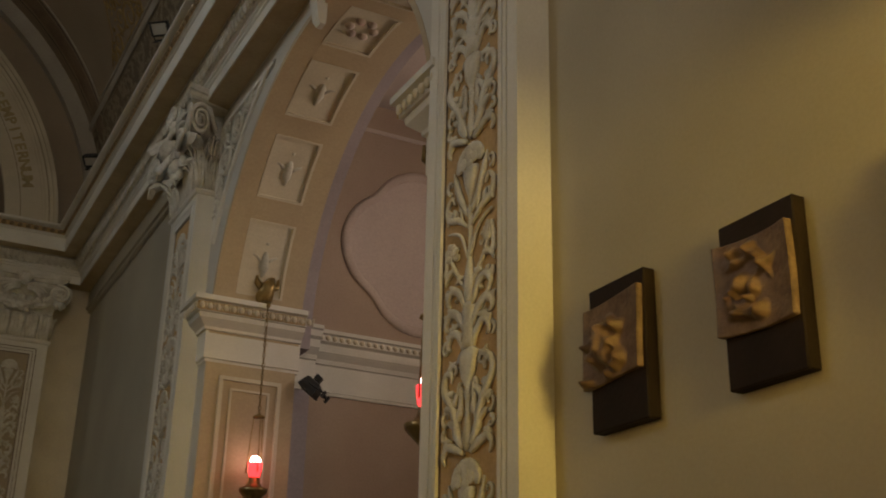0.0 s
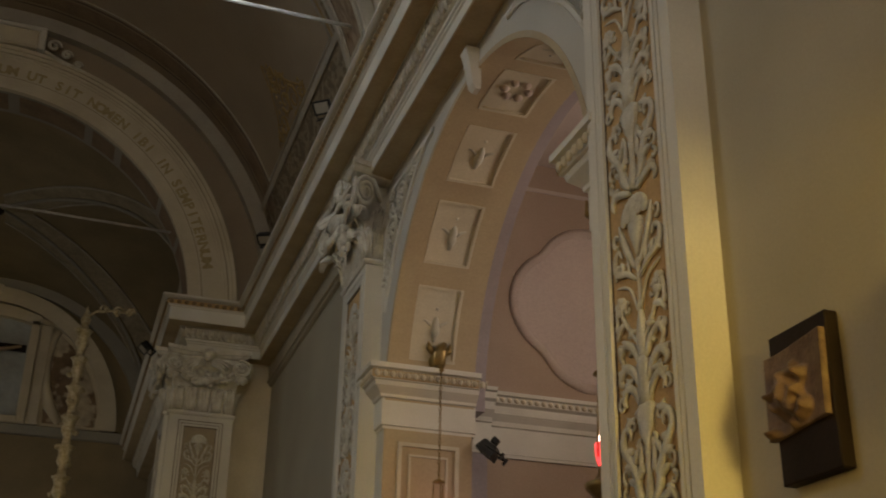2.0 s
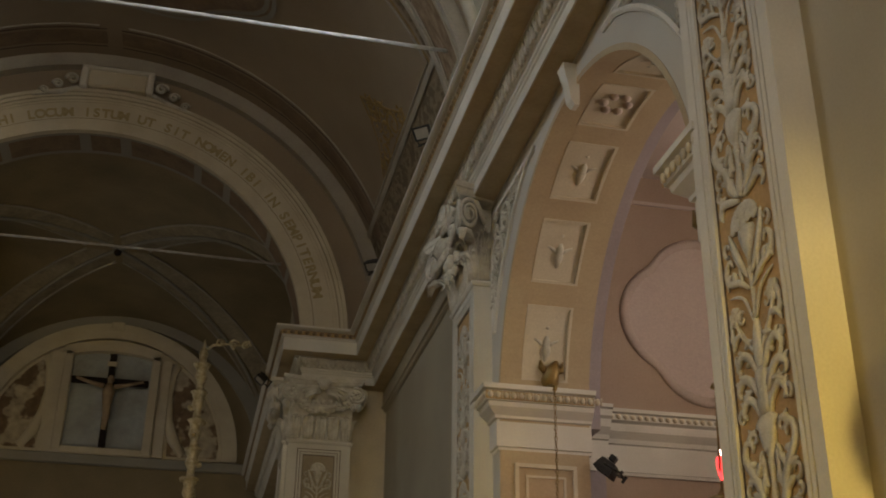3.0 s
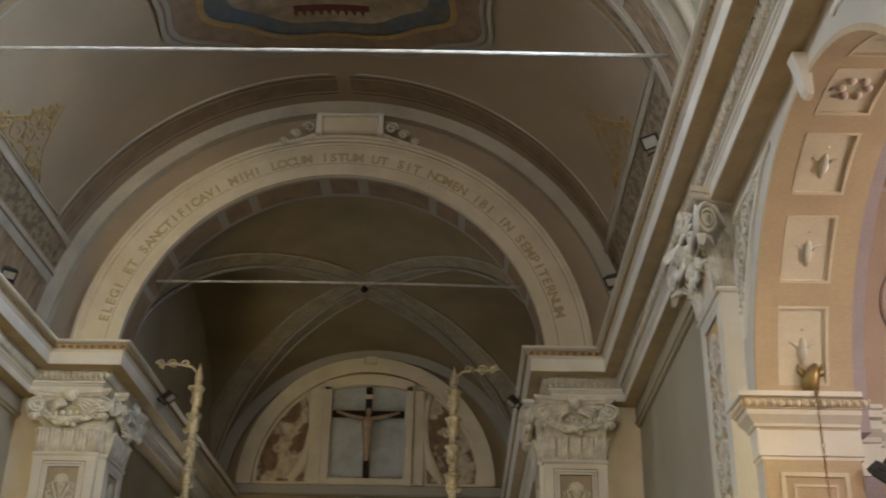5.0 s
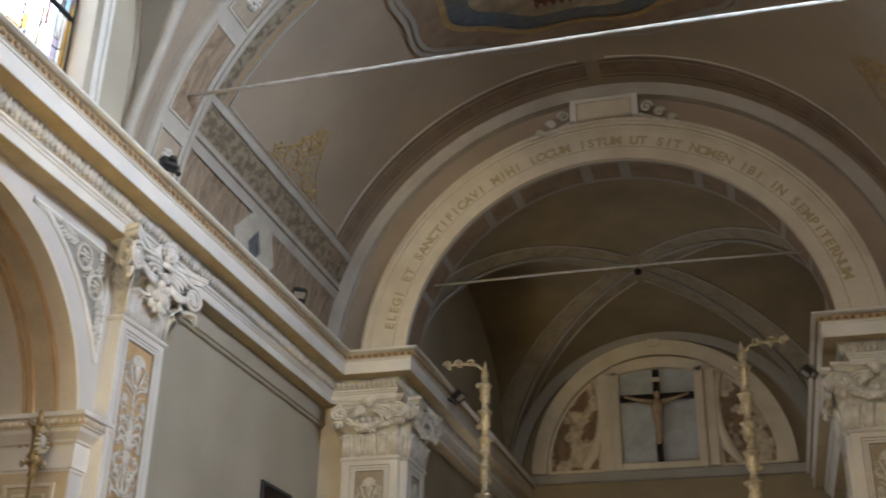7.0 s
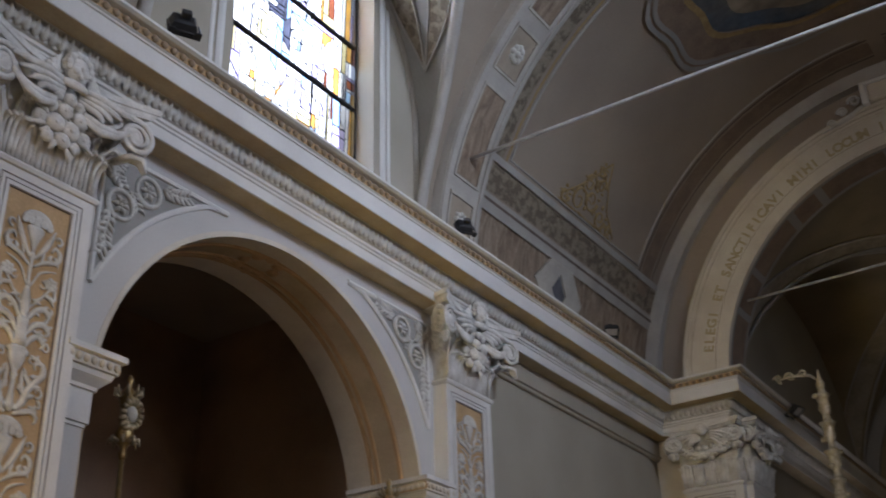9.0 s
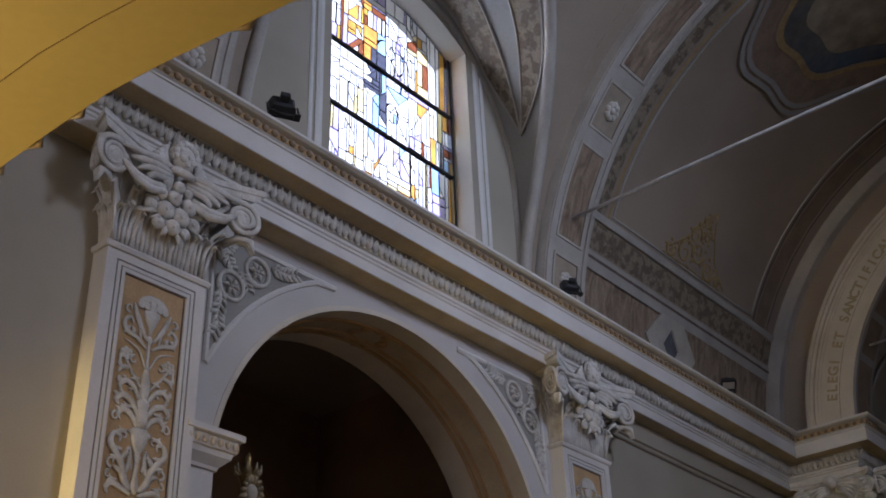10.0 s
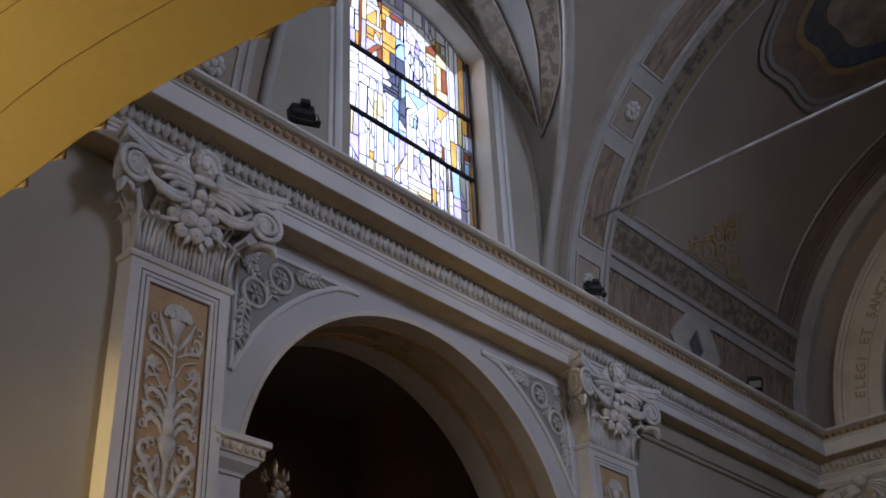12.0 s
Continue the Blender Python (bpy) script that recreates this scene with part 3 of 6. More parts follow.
# cartouche at the crown
cart = thing("arch_cartouche", "cream stucco cartouche with scrolls at the arch crown", "cartouche", at=(0.08, YE - 0.1, RZ + AO))
part("tablet", Geo().chamfer(-0.44, 0.44, -0.10, 0.06, 0.02, 0.32, 0.03), CREAM, cart)
part("frame", Geo().chamfer(-0.54, 0.54, -0.13, -0.02, 0.31, 0.37, 0.02).chamfer(-0.54, -0.44, -0.13, 0.0, -0.03, 0.33, 0.02).chamfer(0.44, 0.54, -0.13, 0.0, -0.03, 0.33, 0.02), WHITE, cart)
for s in (-1, 1):
    g = Geo()
    for cx, cz, rad in ((0.66, 0.14, 0.10), (0.86, 0.05, 0.08), (1.04, -0.06, 0.06)):
        g.tube([(s * (cx + rad * (1 - i / 22) * math.cos(i * 0.45)), -0.04, cz - (cx - 0.6) * 0.15 + rad * (1 - i / 22) * math.sin(i * 0.45)) for i in range(20)], 0.026, 6)
    g.tube([(s * 0.55, -0.04, 0.0), (s * 0.8, -0.04, -0.12), (s * 1.2, -0.04, -0.24)], (0.035, 0.04, 0.01), 6)
    part("scroll", g, STUCCO, cart)

# ---- nave vault ----
LZW, LZG, LA, LH = 9.0, 8.6, 2.1, 2.2
TV = 0.76                    # where the painted lunette bands meet


def lun(y, base):
    return base + LH * math.sqrt(max(0, 1 - ((y - AY) / LA) ** 2))


def cyl(y, th, r=VR):
    return (r * math.cos(th), y, VZ + r * math.sin(th))


g, lv = Geo(), Geo()
nt = 40
for y0, y1, n, cut in ((-7, AY - LA, 6, False), (AY - LA, AY + LA, 40, True), (AY + LA, YE, 6, False)):
    loops = []
    for i in range(n + 1):
        t = i / n
        y = AY - LA * math.cos(math.pi * t) if cut else y0 + (y1 - y0) * t
        th0 = math.asin(min(0.98, (lun(y, LZG) - VZ) / VR)) if cut else 0
        loops.append([cyl(y, th0 + (math.pi - 2 * th0) * j / nt) for j in range(nt + 1)])
    g.rings(loops, closed=False)
    if cut:
        for s in (-1, 1):
            rows = []
            for i in range(n + 1):
                y = AY - LA * math.cos(math.pi * i / n)
                zw, zg = lun(y, LZW), lun(y, LZG)
                xg = math.sqrt(max(0, VR ** 2 - (zg - VZ) ** 2))
                rows.append([(s * (XW + 0.05 + (xg - XW - 0.05) * k / 6), y, zw + (zg - zw) * k / 6) for k in range(7)])
            lv.rings(rows, closed=False)
            for y in (AY - LA, AY + LA):
                rim = [cyl(y, math.asin((LZG - VZ) / VR) * k / 8) for k in range(9)]
                poly = [(s * abs(p[0]), p[1], p[2]) for p in rim] + [(s * (XW + 0.05), y, LZW), (s * (XW + 0.05), y, VZ)]
                lv.add(poly, [tuple(range(len(poly)))])
solo("ceiling", g, VAULT, "brown-beige painted barrel vault with window lunettes", "ceiling", kind="structure")

solo("ceiling_lunettes", lv, VAULTGREY, "grey plaster lunette vaults over the windows", "ceiling", kind="structure")


def patch(g, y0, y1, d0, d1, r=VR - 0.006, ny=2, nd=10):
    """A painted field lying on the vault, between two distances and two angles in degrees."""
    return g.rings([[cyl(y0 + (y1 - y0) * i / ny, radians(d0 + (d1 - d0) * j / nd), r) for j in range(nd + 1)] for i in range(ny + 1)], closed=False)


def rib_frame(g, y0, y1, d0, d1, w, r=VR, h=0.025):
    """A raised frame round a field of the vault."""
    dw = math.degrees(w / r)
    for a, b, c, d in ((y0, y1, d0, d0 + dw), (y0, y1, d1 - dw, d1), (y0, y0 + w, d0, d1), (y1 - w, y1, d0, d1)):
        loops = []
        nn = 12
        for j in range(nn + 1):
            t = radians(c + (d - c) * j / nn)
            loops.append([cyl(a, t, r + 0.005), cyl(a, t, r - h), cyl(b, t, r - h), cyl(b, t, r + 0.005)])
        g.rings(loops, smooth=False)
    return g


# lunette and groin ribs, painted bands on the penetrations
for s in (-1, 1):
    def side(p):
        return (s * p[0], p[1], p[2])
    ys = [AY - LA * math.cos(math.pi * (0.02 + 0.96 * i / 48)) for i in range(49)]
    groin = [side((math.sqrt(max(0, VR ** 2 - (lun(y, LZG) - VZ) ** 2)), y, lun(y, LZG))) for y in ys]
    wallarc = [side((XW - 0.01, y, lun(y, LZW) - 0.03)) for y in ys]
    foot0 = [side((XW - 0.01, ys[0], 7.2))]
    foot1 = [side((XW - 0.01, ys[-1], 7.2))]
    gf0 = [side(cyl(ys[0], radians(a), VR - 0.01)) for a in (1, 6, 12)]
    gf1 = [side(cyl(ys[-1], radians(a), VR - 0.01)) for a in (12, 6, 1)]
    rib = thing("vault_rib", "pale plaster ribs edging the window lunette", "rib", kind="structure")
    part("groin_rib", Geo().tube(gf0 + groin + gf1, 0.07, 8), RIBGREY, rib)
    part("lunette_rib", Geo().tube(foot0 + wallarc + foot1, 0.05, 8), RIBGREY, rib)
    def sev(y, k):
        zw, zg = lun(y, LZW), lun(y, LZG)
        xg = math.sqrt(max(0, VR ** 2 - (zg - VZ) ** 2))
        return side((XW + (xg - XW) * k, y - 0.03 * (y - AY) / LA, zw + (zg - zw) * k - 0.012))
    for e in (-1, 1):
        # two painted bands that meet in a point above the springing
        ts = np.linspace(0.10, TV, 24)
        def kk(k, t):
            q = min(1.0, max(0.0, (t - TV + 0.40) / 0.40))
            return k + (0.5 - k) * q * q
        def yl(t):
            return AY + e * LA * math.sin(math.pi / 2 * t)
        for k0, k1 in ((0.10, 0.36), (0.64, 0.90)):
            h = Geo().rings([[sev(yl(t), kk(k0 + (k1 - k0) * j / 3, t) if 0.36 <= k0 + (k1 - k0) * j / 3 <= 0.64 else k0 + (k1 - k0) * j / 3 + (0.5 - k0 - (k1 - k0) * j / 3) * max(0, (t - TV + 0.25) / 0.25) ** 2 * 0.9) for j in range(4)] for t in ts], closed=False)
            part("painted_band", h, BANDGREY, rib, "brown-grey painted foliage on the lunette vault")
        for k in (0.08, 0.37, 0.63, 0.92):
            h = Geo().tube([sev(yl(t), kk(k, t) if 0.3 < k < 0.7 else k + (0.5 - k) * max(0, (t - TV + 0.25) / 0.25) ** 2) for t in ts], 0.016, 5)
            part("line", h, RIBGREY, rib)

# transverse arches with painted panels
PANELS = ((5, 13, 1), (16, 32, 0), (35, 43, 1), (46, 62, 0), (65, 73, 1), (76, 104, 0), (107, 115, 1), (118, 134, 0), (137, 145, 1), (148, 164, 0), (167, 175, 1))
for yb in ((3.95, 4.75), (9.43, 10.22)):
    t = thing("transverse_arch", "white plaster vault arch with painted marble panels and rosettes", "arch", "vault arches", "structure", at=(0, 0, 0))
    part("band", ring_slab(Geo(), 0, VZ, VR - 0.14, VR + 0.04, yb[0], yb[1], 0, 180, 64), RIBGREY, t)
    for d0, d1, square in PANELS:
        part("panel", patch(Geo(), yb[0] + 0.17, yb[1] - 0.17, d0, d1, VR - 0.146), UMBER if square else MARBLE, t, "brown-ochre panel" if square else "brown marbled panel")
        part("panel_frame", rib_frame(Geo(), yb[0] + 0.14, yb[1] - 0.14, d0 - 0.2, d1 + 0.2, 0.03, VR - 0.14, 0.018), FRAMEPALE, t, "pale panel frame")
        part("panel_line", rib_frame(Geo(), yb[0] + 0.165, yb[1] - 0.165, d0 + 0.15, d1 - 0.15, 0.014, VR - 0.14, 0.012), DARKLINE, t, "dark line inside the frame")
        if square:
            c = Vector(cyl((yb[0] + yb[1]) / 2, radians((d0 + d1) / 2), VR - 0.16))
            a = radians((d0 + d1) / 2)
            h = Geo()
            for j in range(8):
                q = j * math.pi / 4
                off = Vector((-math.sin(a) * math.cos(q), 0, math.cos(a) * math.cos(q))) * 0.085 + Vector((0, math.sin(q) * 0.085, 0))
                h.ball(c + off, 0.045, 6, 4)
            h.ball(c, 0.05, 7, 5)
            part("rosette", h, STUCCO, t, "white stucco rosette")
    for y in (yb[0] + 0.045, yb[1] - 0.045):
        part("edge_moulding", ring_slab(Geo(), 0, VZ, VR - 0.165, VR - 0.13, y - 0.035, y + 0.035, 0, 180, 64), RIBGREY, t)

# painted decoration of the chancel-side bay
paint = thing("vault_painting", "faded painted bands and scrolls on the vault", "painting", kind="structure")
Y0, Y1 = 10.22, YE - 0.16
for mir in (False, True):
    def A(d):
        return 181.4 - d if mir else d - 1.4
    def P(y0, y1, d0, d1, m, nm, r=VR - 0.006, label=""):
        return part(nm, patch(Geo(), y0, y1, A(d0), A(d1), r), m, paint, label)
    P(Y0, Y1, 2, 17, MARBLE, "spring_panel", label="brown marbled panel above the cornice")
    P(Y0, Y1, 19.8, 24.3, BANDGREY, "foliage_band", label="dark painted foliage band")
    for d0, d1 in ((16.3, 19.3), (24.6, 25.8)):
        h = Geo()
        patch(h, Y0, Y1, A(d0), A(d1), VR - 0.03)
        part("moulding", h, RIBGREY, paint, "pale moulding line")
    P(Y0, Y1, 18.0, 18.5, DARKLINE, "line", VR - 0.036)
    P(Y0 + 0.02, Y0 + 0.36, 26, 90, BANDGREY, "foliage_band", label="dark painted foliage band")
    P(Y0 + 0.42, Y0 + 0.46, 26, 90, SCROLLGOLD, "line")
    P(Y1 - 0.62, Y1 - 0.30, 22, 90, BROWNBAND, "foliage_band", label="brown painted band")
    P(Y1 - 0.70, Y1 - 0.665, 24, 90, DARKLINE, "line")
    P(Y1 - 0.25, Y1 - 0.22, 20, 90, DARKLINE, "line")
    # six-sided frame with a dark lozenge
    P(Y0, Y1, 0.5, 6.6, FRAMEPALE, "pale_strip", VR - 0.02, "pale plaster strip above the cornice")
    def hexa(w, hd, r, k=0.45):
        return [cyl(12.45 + w * c, radians(A(11.4 + hd * q)), r) for c, q in ((-1, 0), (-k, 1), (k, 1), (1, 0), (k, -1), (-k, -1))]
    part("hexagon", Geo().rings([hexa(0.64, 5.2, VR), hexa(0.64, 5.2, VR - 0.035), hexa(0.20, 3.3, VR - 0.035, 0.06), hexa(0.20, 3.3, VR, 0.06)], smooth=False, caps=False), FRAMEPALE, paint, "pale grey six-sided frame")
    part("lozenge", Geo().add(hexa(0.20, 3.3, VR - 0.010, 0.06), [(0, 1, 2, 3, 4, 5)]), mat("slate_paint", (0.125, 0.125, 0.13), scale=4) if not mir else bpy.data.materials["slate_paint"], paint, "dark grey field")
    # gold corner scrolls
    # painted corner ornament: curls inside a three-cornered field, lines along the frame
    h = Geo()
    def V(y, d, r=VR - 0.007):
        return cyl(y, radians(A(d)), r)
    for cy, cd, ry, turn in ((12.45, 29.3, 0.20, 1), (12.75, 30.8, 0.17, -1), (12.58, 33.2, 0.15, 1), (13.10, 28.9, 0.15, -1), (12.86, 34.2, 0.11, 1), (12.10, 28.4, 0.11, -1), (12.72, 36.6, 0.09, -1), (13.40, 28.0, 0.09, 1)):
        pts = []
        for q in range(22):
            t = turn * q * 0.42
            k = ry * (1 - q / 26)
            pts.append(V(cy + k * math.cos(t), cd + math.degrees(k * math.sin(t) / VR)))
        h.tube(pts, [0.044 * (1 - q / 34) for q in range(22)], 5, (0.3, 1, 0.6))
        for q in range(5):
            t = turn * q * 1.25 + 0.4
            h.tube([V(cy + ry * k * math.cos(t), cd + math.degrees(ry * k * math.sin(t) / VR)) for k in (0.9, 1.15, 1.4)], (0.028, 0.038, 0.008), 5, (0.3, 1, 0.6))
    for pts in (((11.95, 27.0), (12.6, 27.2), (13.6, 26.9)), ((12.0, 28.0), (12.3, 31.0), (12.55, 34.0), (12.85, 39.0)), ((12.85, 39.0), (13.0, 35.0), (13.2, 31.0), (13.6, 27.4))):
        h.tube([V(*p) for p in pts], [0.022] * len(pts), 5, (0.3, 1, 0.6))
    part("panel_line", Geo().tube([V(Y0 + 0.5 + (Y1 - Y0 - 1.25) * q / 8, 26.6) for q in range(9)], 0.016, 5), RIBGREY, paint, "pale painted panel line")
    for y in (Y0 + 0.52, Y1 - 0.76):
        part("panel_line", Geo().tube([V(y, 26.6 + 62 * q / 24) for q in range(25)], 0.016, 5), RIBGREY, paint, "pale painted panel line")
    part("gold_scrolls", h, SCROLLGOLD, paint, "faded gold painted scrollwork")


def medal(s0, s1, r, m, nm, label, n=64):
    """A ring or field of the shaped medallion at the crown."""
    def at(phi, sc):
        k = 1 + 0.03 * math.cos(4 * phi) - 0.035 * math.cos(8 * phi)
        e = abs(math.cos(phi)) ** 2.6 + abs(math.sin(phi)) ** 2.6
        q = sc * k / e ** (1 / 2.6)
        return cyl(12.15 + 2.05 * q * math.sin(phi), radians(90 + 36 * q * math.cos(phi)), r)
    steps = 6
    return part(nm, Geo().rings([[at(2 * math.pi * j / n, s0 + (s1 - s0) * i / steps) for j in range(n)] for i in range(steps + 1)], caps=False), m, paint, label)


medal(0.01, 0.50, VR - 0.018, FRESCOCREAM, "fresco", "faded cream fresco of clouds")
medal(0.49, 0.62, VR - 0.014, BLUEPAINT, "fresco_border", "faded dark blue fresco edge")
medal(0.62, 0.655, VR - 0.045, SCROLLGOLD, "gold_ring", "gold moulding ring")
medal(0.655, 0.68, VR - 0.03, BROWNBAND, "dark_ring", "dark painted line")
medal(0.68, 0.79, VR - 0.022, BROWNBAND, "brown_ring", "dark brown painted border")
medal(0.79, 0.815, VR - 0.05, VAULTGREY, "pale_ring", "grey moulding ring")
medal(0.815, 0.83, VR - 0.03, BROWNBAND, "dark_ring", "dark painted line")
medal(0.83, 0.855, VR - 0.045, VAULTGREY, "pale_ring", "grey moulding ring")
h = Geo()
patch(h, 12.78, 12.92, 83, 97, VR - 0.022)
for j in range(9):
    d = 83.8 + j * 1.55
    h.add([cyl(12.92, radians(d), VR - 0.022), cyl(12.92, radians(d + 1.1), VR - 0.022), cyl(13.04, radians(d + 0.5), VR - 0.022)], [(0, 1, 2)])
part("crown_shape", h, mat("dark_red_paint", (0.13, 0.04, 0.03), scale=8), paint, "dark red painted crown shape")

# ---- side chapels ----
def chapel(s, nm, wall_m, pale_m, jamb_m, coffer_m, ground_m, lit):
    xb, yn, yf = 8.2, 4.70, 9.70
    g = Geo()
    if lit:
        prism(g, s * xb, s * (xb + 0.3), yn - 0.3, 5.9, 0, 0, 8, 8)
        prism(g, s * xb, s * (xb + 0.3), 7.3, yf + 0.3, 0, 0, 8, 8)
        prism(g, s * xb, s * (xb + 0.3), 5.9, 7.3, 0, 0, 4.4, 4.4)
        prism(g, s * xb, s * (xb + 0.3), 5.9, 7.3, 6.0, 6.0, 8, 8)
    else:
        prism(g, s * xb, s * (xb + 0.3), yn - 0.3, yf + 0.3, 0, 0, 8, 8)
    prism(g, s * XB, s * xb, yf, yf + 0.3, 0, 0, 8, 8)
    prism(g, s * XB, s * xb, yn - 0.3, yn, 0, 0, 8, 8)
    w = solo("wall_chapel_" + nm, g, wall_m, "pink plastered chapel walls" if lit else "chapel walls with the shade put into a dark brown colour", "wall", kind="structure")
    solo("ceiling_chapel_" + nm, Geo().box(s * XB, s * xb, yn, yf, 7.35, 7.5), pale_m, "plain plaster chapel ceiling", "ceiling", kind="structure")
    # cornice inside the chapel
    prof = [(0, 4.16), (0.02, 4.16), (0.02, 4.19), (0.03, 4.19), (0.03, 4.44), (0.05, 4.45), (0.06, 4.49), (0.12, 4.55), (0.13, 4.62), (0.17, 4.64), (0.17, 4.70), (0.20, 4.71), (0.20, 4.745), (0, 4.76)]
    c = thing("cornice_chapel_" + nm, "white moulded cornice inside the chapel", "cornice", kind="structure")
    part("moulding", run(prof, (0, yf), (s, 0), (0, -1), XB, xb, 0, -1), WHITE, c)
    part("moulding", run(prof, (s * xb, 0), (0, 1), (-s, 0), yn, yf, 0, -1), WHITE, c)
    g = Geo()
    for i in range(40):
        g.ball((s * (XB + 0.05 + i * 0.07), yf - 0.172, 4.672), (0.028, 0.02, 0.028), 6, 4)
    tagged(part("egg_row", g, CREAM, c, "row of small cream stucco eggs"), kind="stuff")
    # break of the cornice over the corner strip beside the arch
    x0, x1, d = XB + 0.02, XB + 0.30, 0.11
    part("moulding_break", run(prof, (0, yf - d), (s, 0), (0, -1), x0, x1, 0, 0), WHITE, c)
    part("corner_strip", Geo().box(s * x0, s * (x1 - 0.03), yf - d, yf, 0, 4.2), MAUVE if lit else wall_m, c, "dull mauve corner strip below the cornice")
    if lit:
        # shaped stucco frame on the upper wall
        cx, cz = 6.68, 5.78
        def lobed(r, dy):
            out = []
            for i in range(64):
                a = 2 * math.pi * i / 64
                k = r * (1 + 0.045 * math.cos(4 * a)) * (1 - 0.05 * max(0, abs(math.sin(2 * a)) ** 14))
                out.append((s * (cx + k * math.cos(a) * 0.97), yf - dy, cz + k * math.sin(a)))
            return out
        part("shaped_frame", Geo().rings([lobed(0.86, 0), lobed(0.86, 0.015), lobed(0.82, 0.03), lobed(0.77, 0.015), lobed(0.75, 0)], caps=False), FRAMEMAUVE, w, "dull mauve stucco frame with lobed outline")
        part("shaped_field", Geo().add(lobed(0.77, 0.008), [tuple(range(64))]), pale_m, w, "pale pink field")
        part("line", Geo().box(s * 5.5, s * 8.0, yf - 0.02, yf, 7.02, 7.06), pale_m, w)
    # arch lining with sunk coffers
    a = thing("chapel_arch_" + nm, "rose-ochre arch soffit with sunk cream coffers" if lit else "cream and ochre arch soffit, coloured darker for shade", "arch", kind="structure")
    def at(x, d, k=0.0):
        t = radians(d)
        return (s * x, AY + (AA - k) * math.cos(t), AZ + (AB - k) * math.sin(t))
    def strip(g, x0, x1, d0, d1, k0, k1, n=8):
        loops = []
        for j in range(n + 1):
            d = d0 + (d1 - d0) * j / n
            loops.append([at(x0, d, k0), at(x0, d, k1), at(x1, d, k1), at(x1, d, k0)])
        return g.rings(loops, smooth=False)
    xa, xc, xd, xe = XW - 0.004, XW + 0.19, XB - 0.20, XB + 0.004
    part("lining", strip(Geo(), xa, xc, 0, 180, -0.02, 0.03, 48), ground_m, a)
    part("lining", strip(Geo(), xd, xe, 0, 180, -0.02, 0.03, 48), ground_m, a)
    if lit:
        edges = [(11, 30.3), (36, 53), (58.5, 75.9), (81.5, 98.5), (104.1, 121.5), (127, 144), (149.7, 169)]
        prev = 0
        for d0, d1 in edges + [(180, 180)]:
            if d0 > prev:
                part("rail", strip(Geo(), xc, xd, prev, d0, -0.02, 0.03, 4), ground_m, a)
            prev = d1
        for k, (d0, d1) in enumerate(edges):
            part("coffer", strip(Geo(), xc, xd, d0, d1, -0.02, 0.012, 6), coffer_m, a, "cream sunk coffer")
            h = Geo()
            strip(h, xc, xc + 0.025, d0, d1, -0.01, 0.034, 6), strip(h, xd - 0.025, xd, d0, d1, -0.01, 0.034, 6)
            strip(h, xc, xd, d0, d0 + 0.7, -0.01, 0.034, 1), strip(h, xc, xd, d1 - 0.7, d1, -0.01, 0.034, 1)
            part("coffer_frame", h, coffer_m, a)
            h = Geo()
            dm, sp = (d0 + d1) / 2, 2.2
            if k != 3:
                up = 1 if dm < 90 else -1
                h.tube([at(4.855 + dx, dm + q * up, 0.0) for dx, q in ((0, -4.5), (0, -2), (0, 0.5), (0, 2))], (0.02, 0.05, 0.04, 0.02), 6)
                for e in (-1, 1):
                    h.tube([at(4.855 + e * dx, dm + q * up, 0.0) for dx, q in ((0.01, -1.0), (0.07, 0.4), (0.11, 0.9), (0.12, 0.1))], (0.022, 0.022, 0.018, 0.01), 6)
                h.ball(at(4.855, dm + 4.0 * up, 0.0), 0.022, 6, 4)
            else:
                for j in range(6):
                    t = j * math.pi / 3
                    h.ball(at(4.855 + 0.1 * math.cos(t), dm + 3 * math.sin(t), 0), 0.05, 6, 4)
            part("emblem", h, FRAMEMAUVE if k == 3 else STUCCO, a, "small stucco emblem")
    else:
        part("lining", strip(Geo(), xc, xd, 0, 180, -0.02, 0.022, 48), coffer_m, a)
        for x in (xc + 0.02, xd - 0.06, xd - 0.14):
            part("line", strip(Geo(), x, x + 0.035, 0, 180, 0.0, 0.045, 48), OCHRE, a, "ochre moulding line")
        h = Geo()
        for j in range(8):
            t = j * math.pi / 4
            h.ball(at(4.855 + 0.17 * math.cos(t), 90 + 5.5 * math.sin(t), 0.02), (0.07, 0.07, 0.03), 6, 4)
        part("rosette", h, OCHRE, a, "ochre painted rosette")
    # mauve edge behind the arch
    g = Geo()
    loops = []
    for d in range(0, 181, 5):
        loops.append([at(XB + 0.006, d, 0.0), at(XB + 0.006, d, -0.28), at(XB + 0.12, d, -0.28), at(XB + 0.12, d, 0.0)])
    part("edge_band", g.rings(loops, smooth=False), MAUVE if lit else ground_m, a, "dull mauve edge band")
    # imposts and jamb panels
    for e in (-1, 1):
        yj = AY + e * AA
        im = thing("chapel_impost", "white moulded impost block with bead row", "impost", "chapel imposts", "structure")
        loops = []
        for z, p in ((4.20, 0.012), (4.225, 0.012), (4.23, 0.03), (4.47, 0.03), (4.475, 0.05), (4.50, 0.055), (4.56, 0.12), (4.60, 0.13), (4.605, 0.15), (4.69, 0.155), (4.70, 0.19), (4.745, 0.19)):
            loops.append([(s * (XW - p), yj - e * p, z), (s * (XB + 0.02), yj - e * p, z), (s * (XB + 0.02), yj + e * 0.34, z), (s * (XW - p), yj + e * 0.34, z)])
        part("block", Geo().rings(loops, smooth=False), WHITE, im)
        h = Geo()
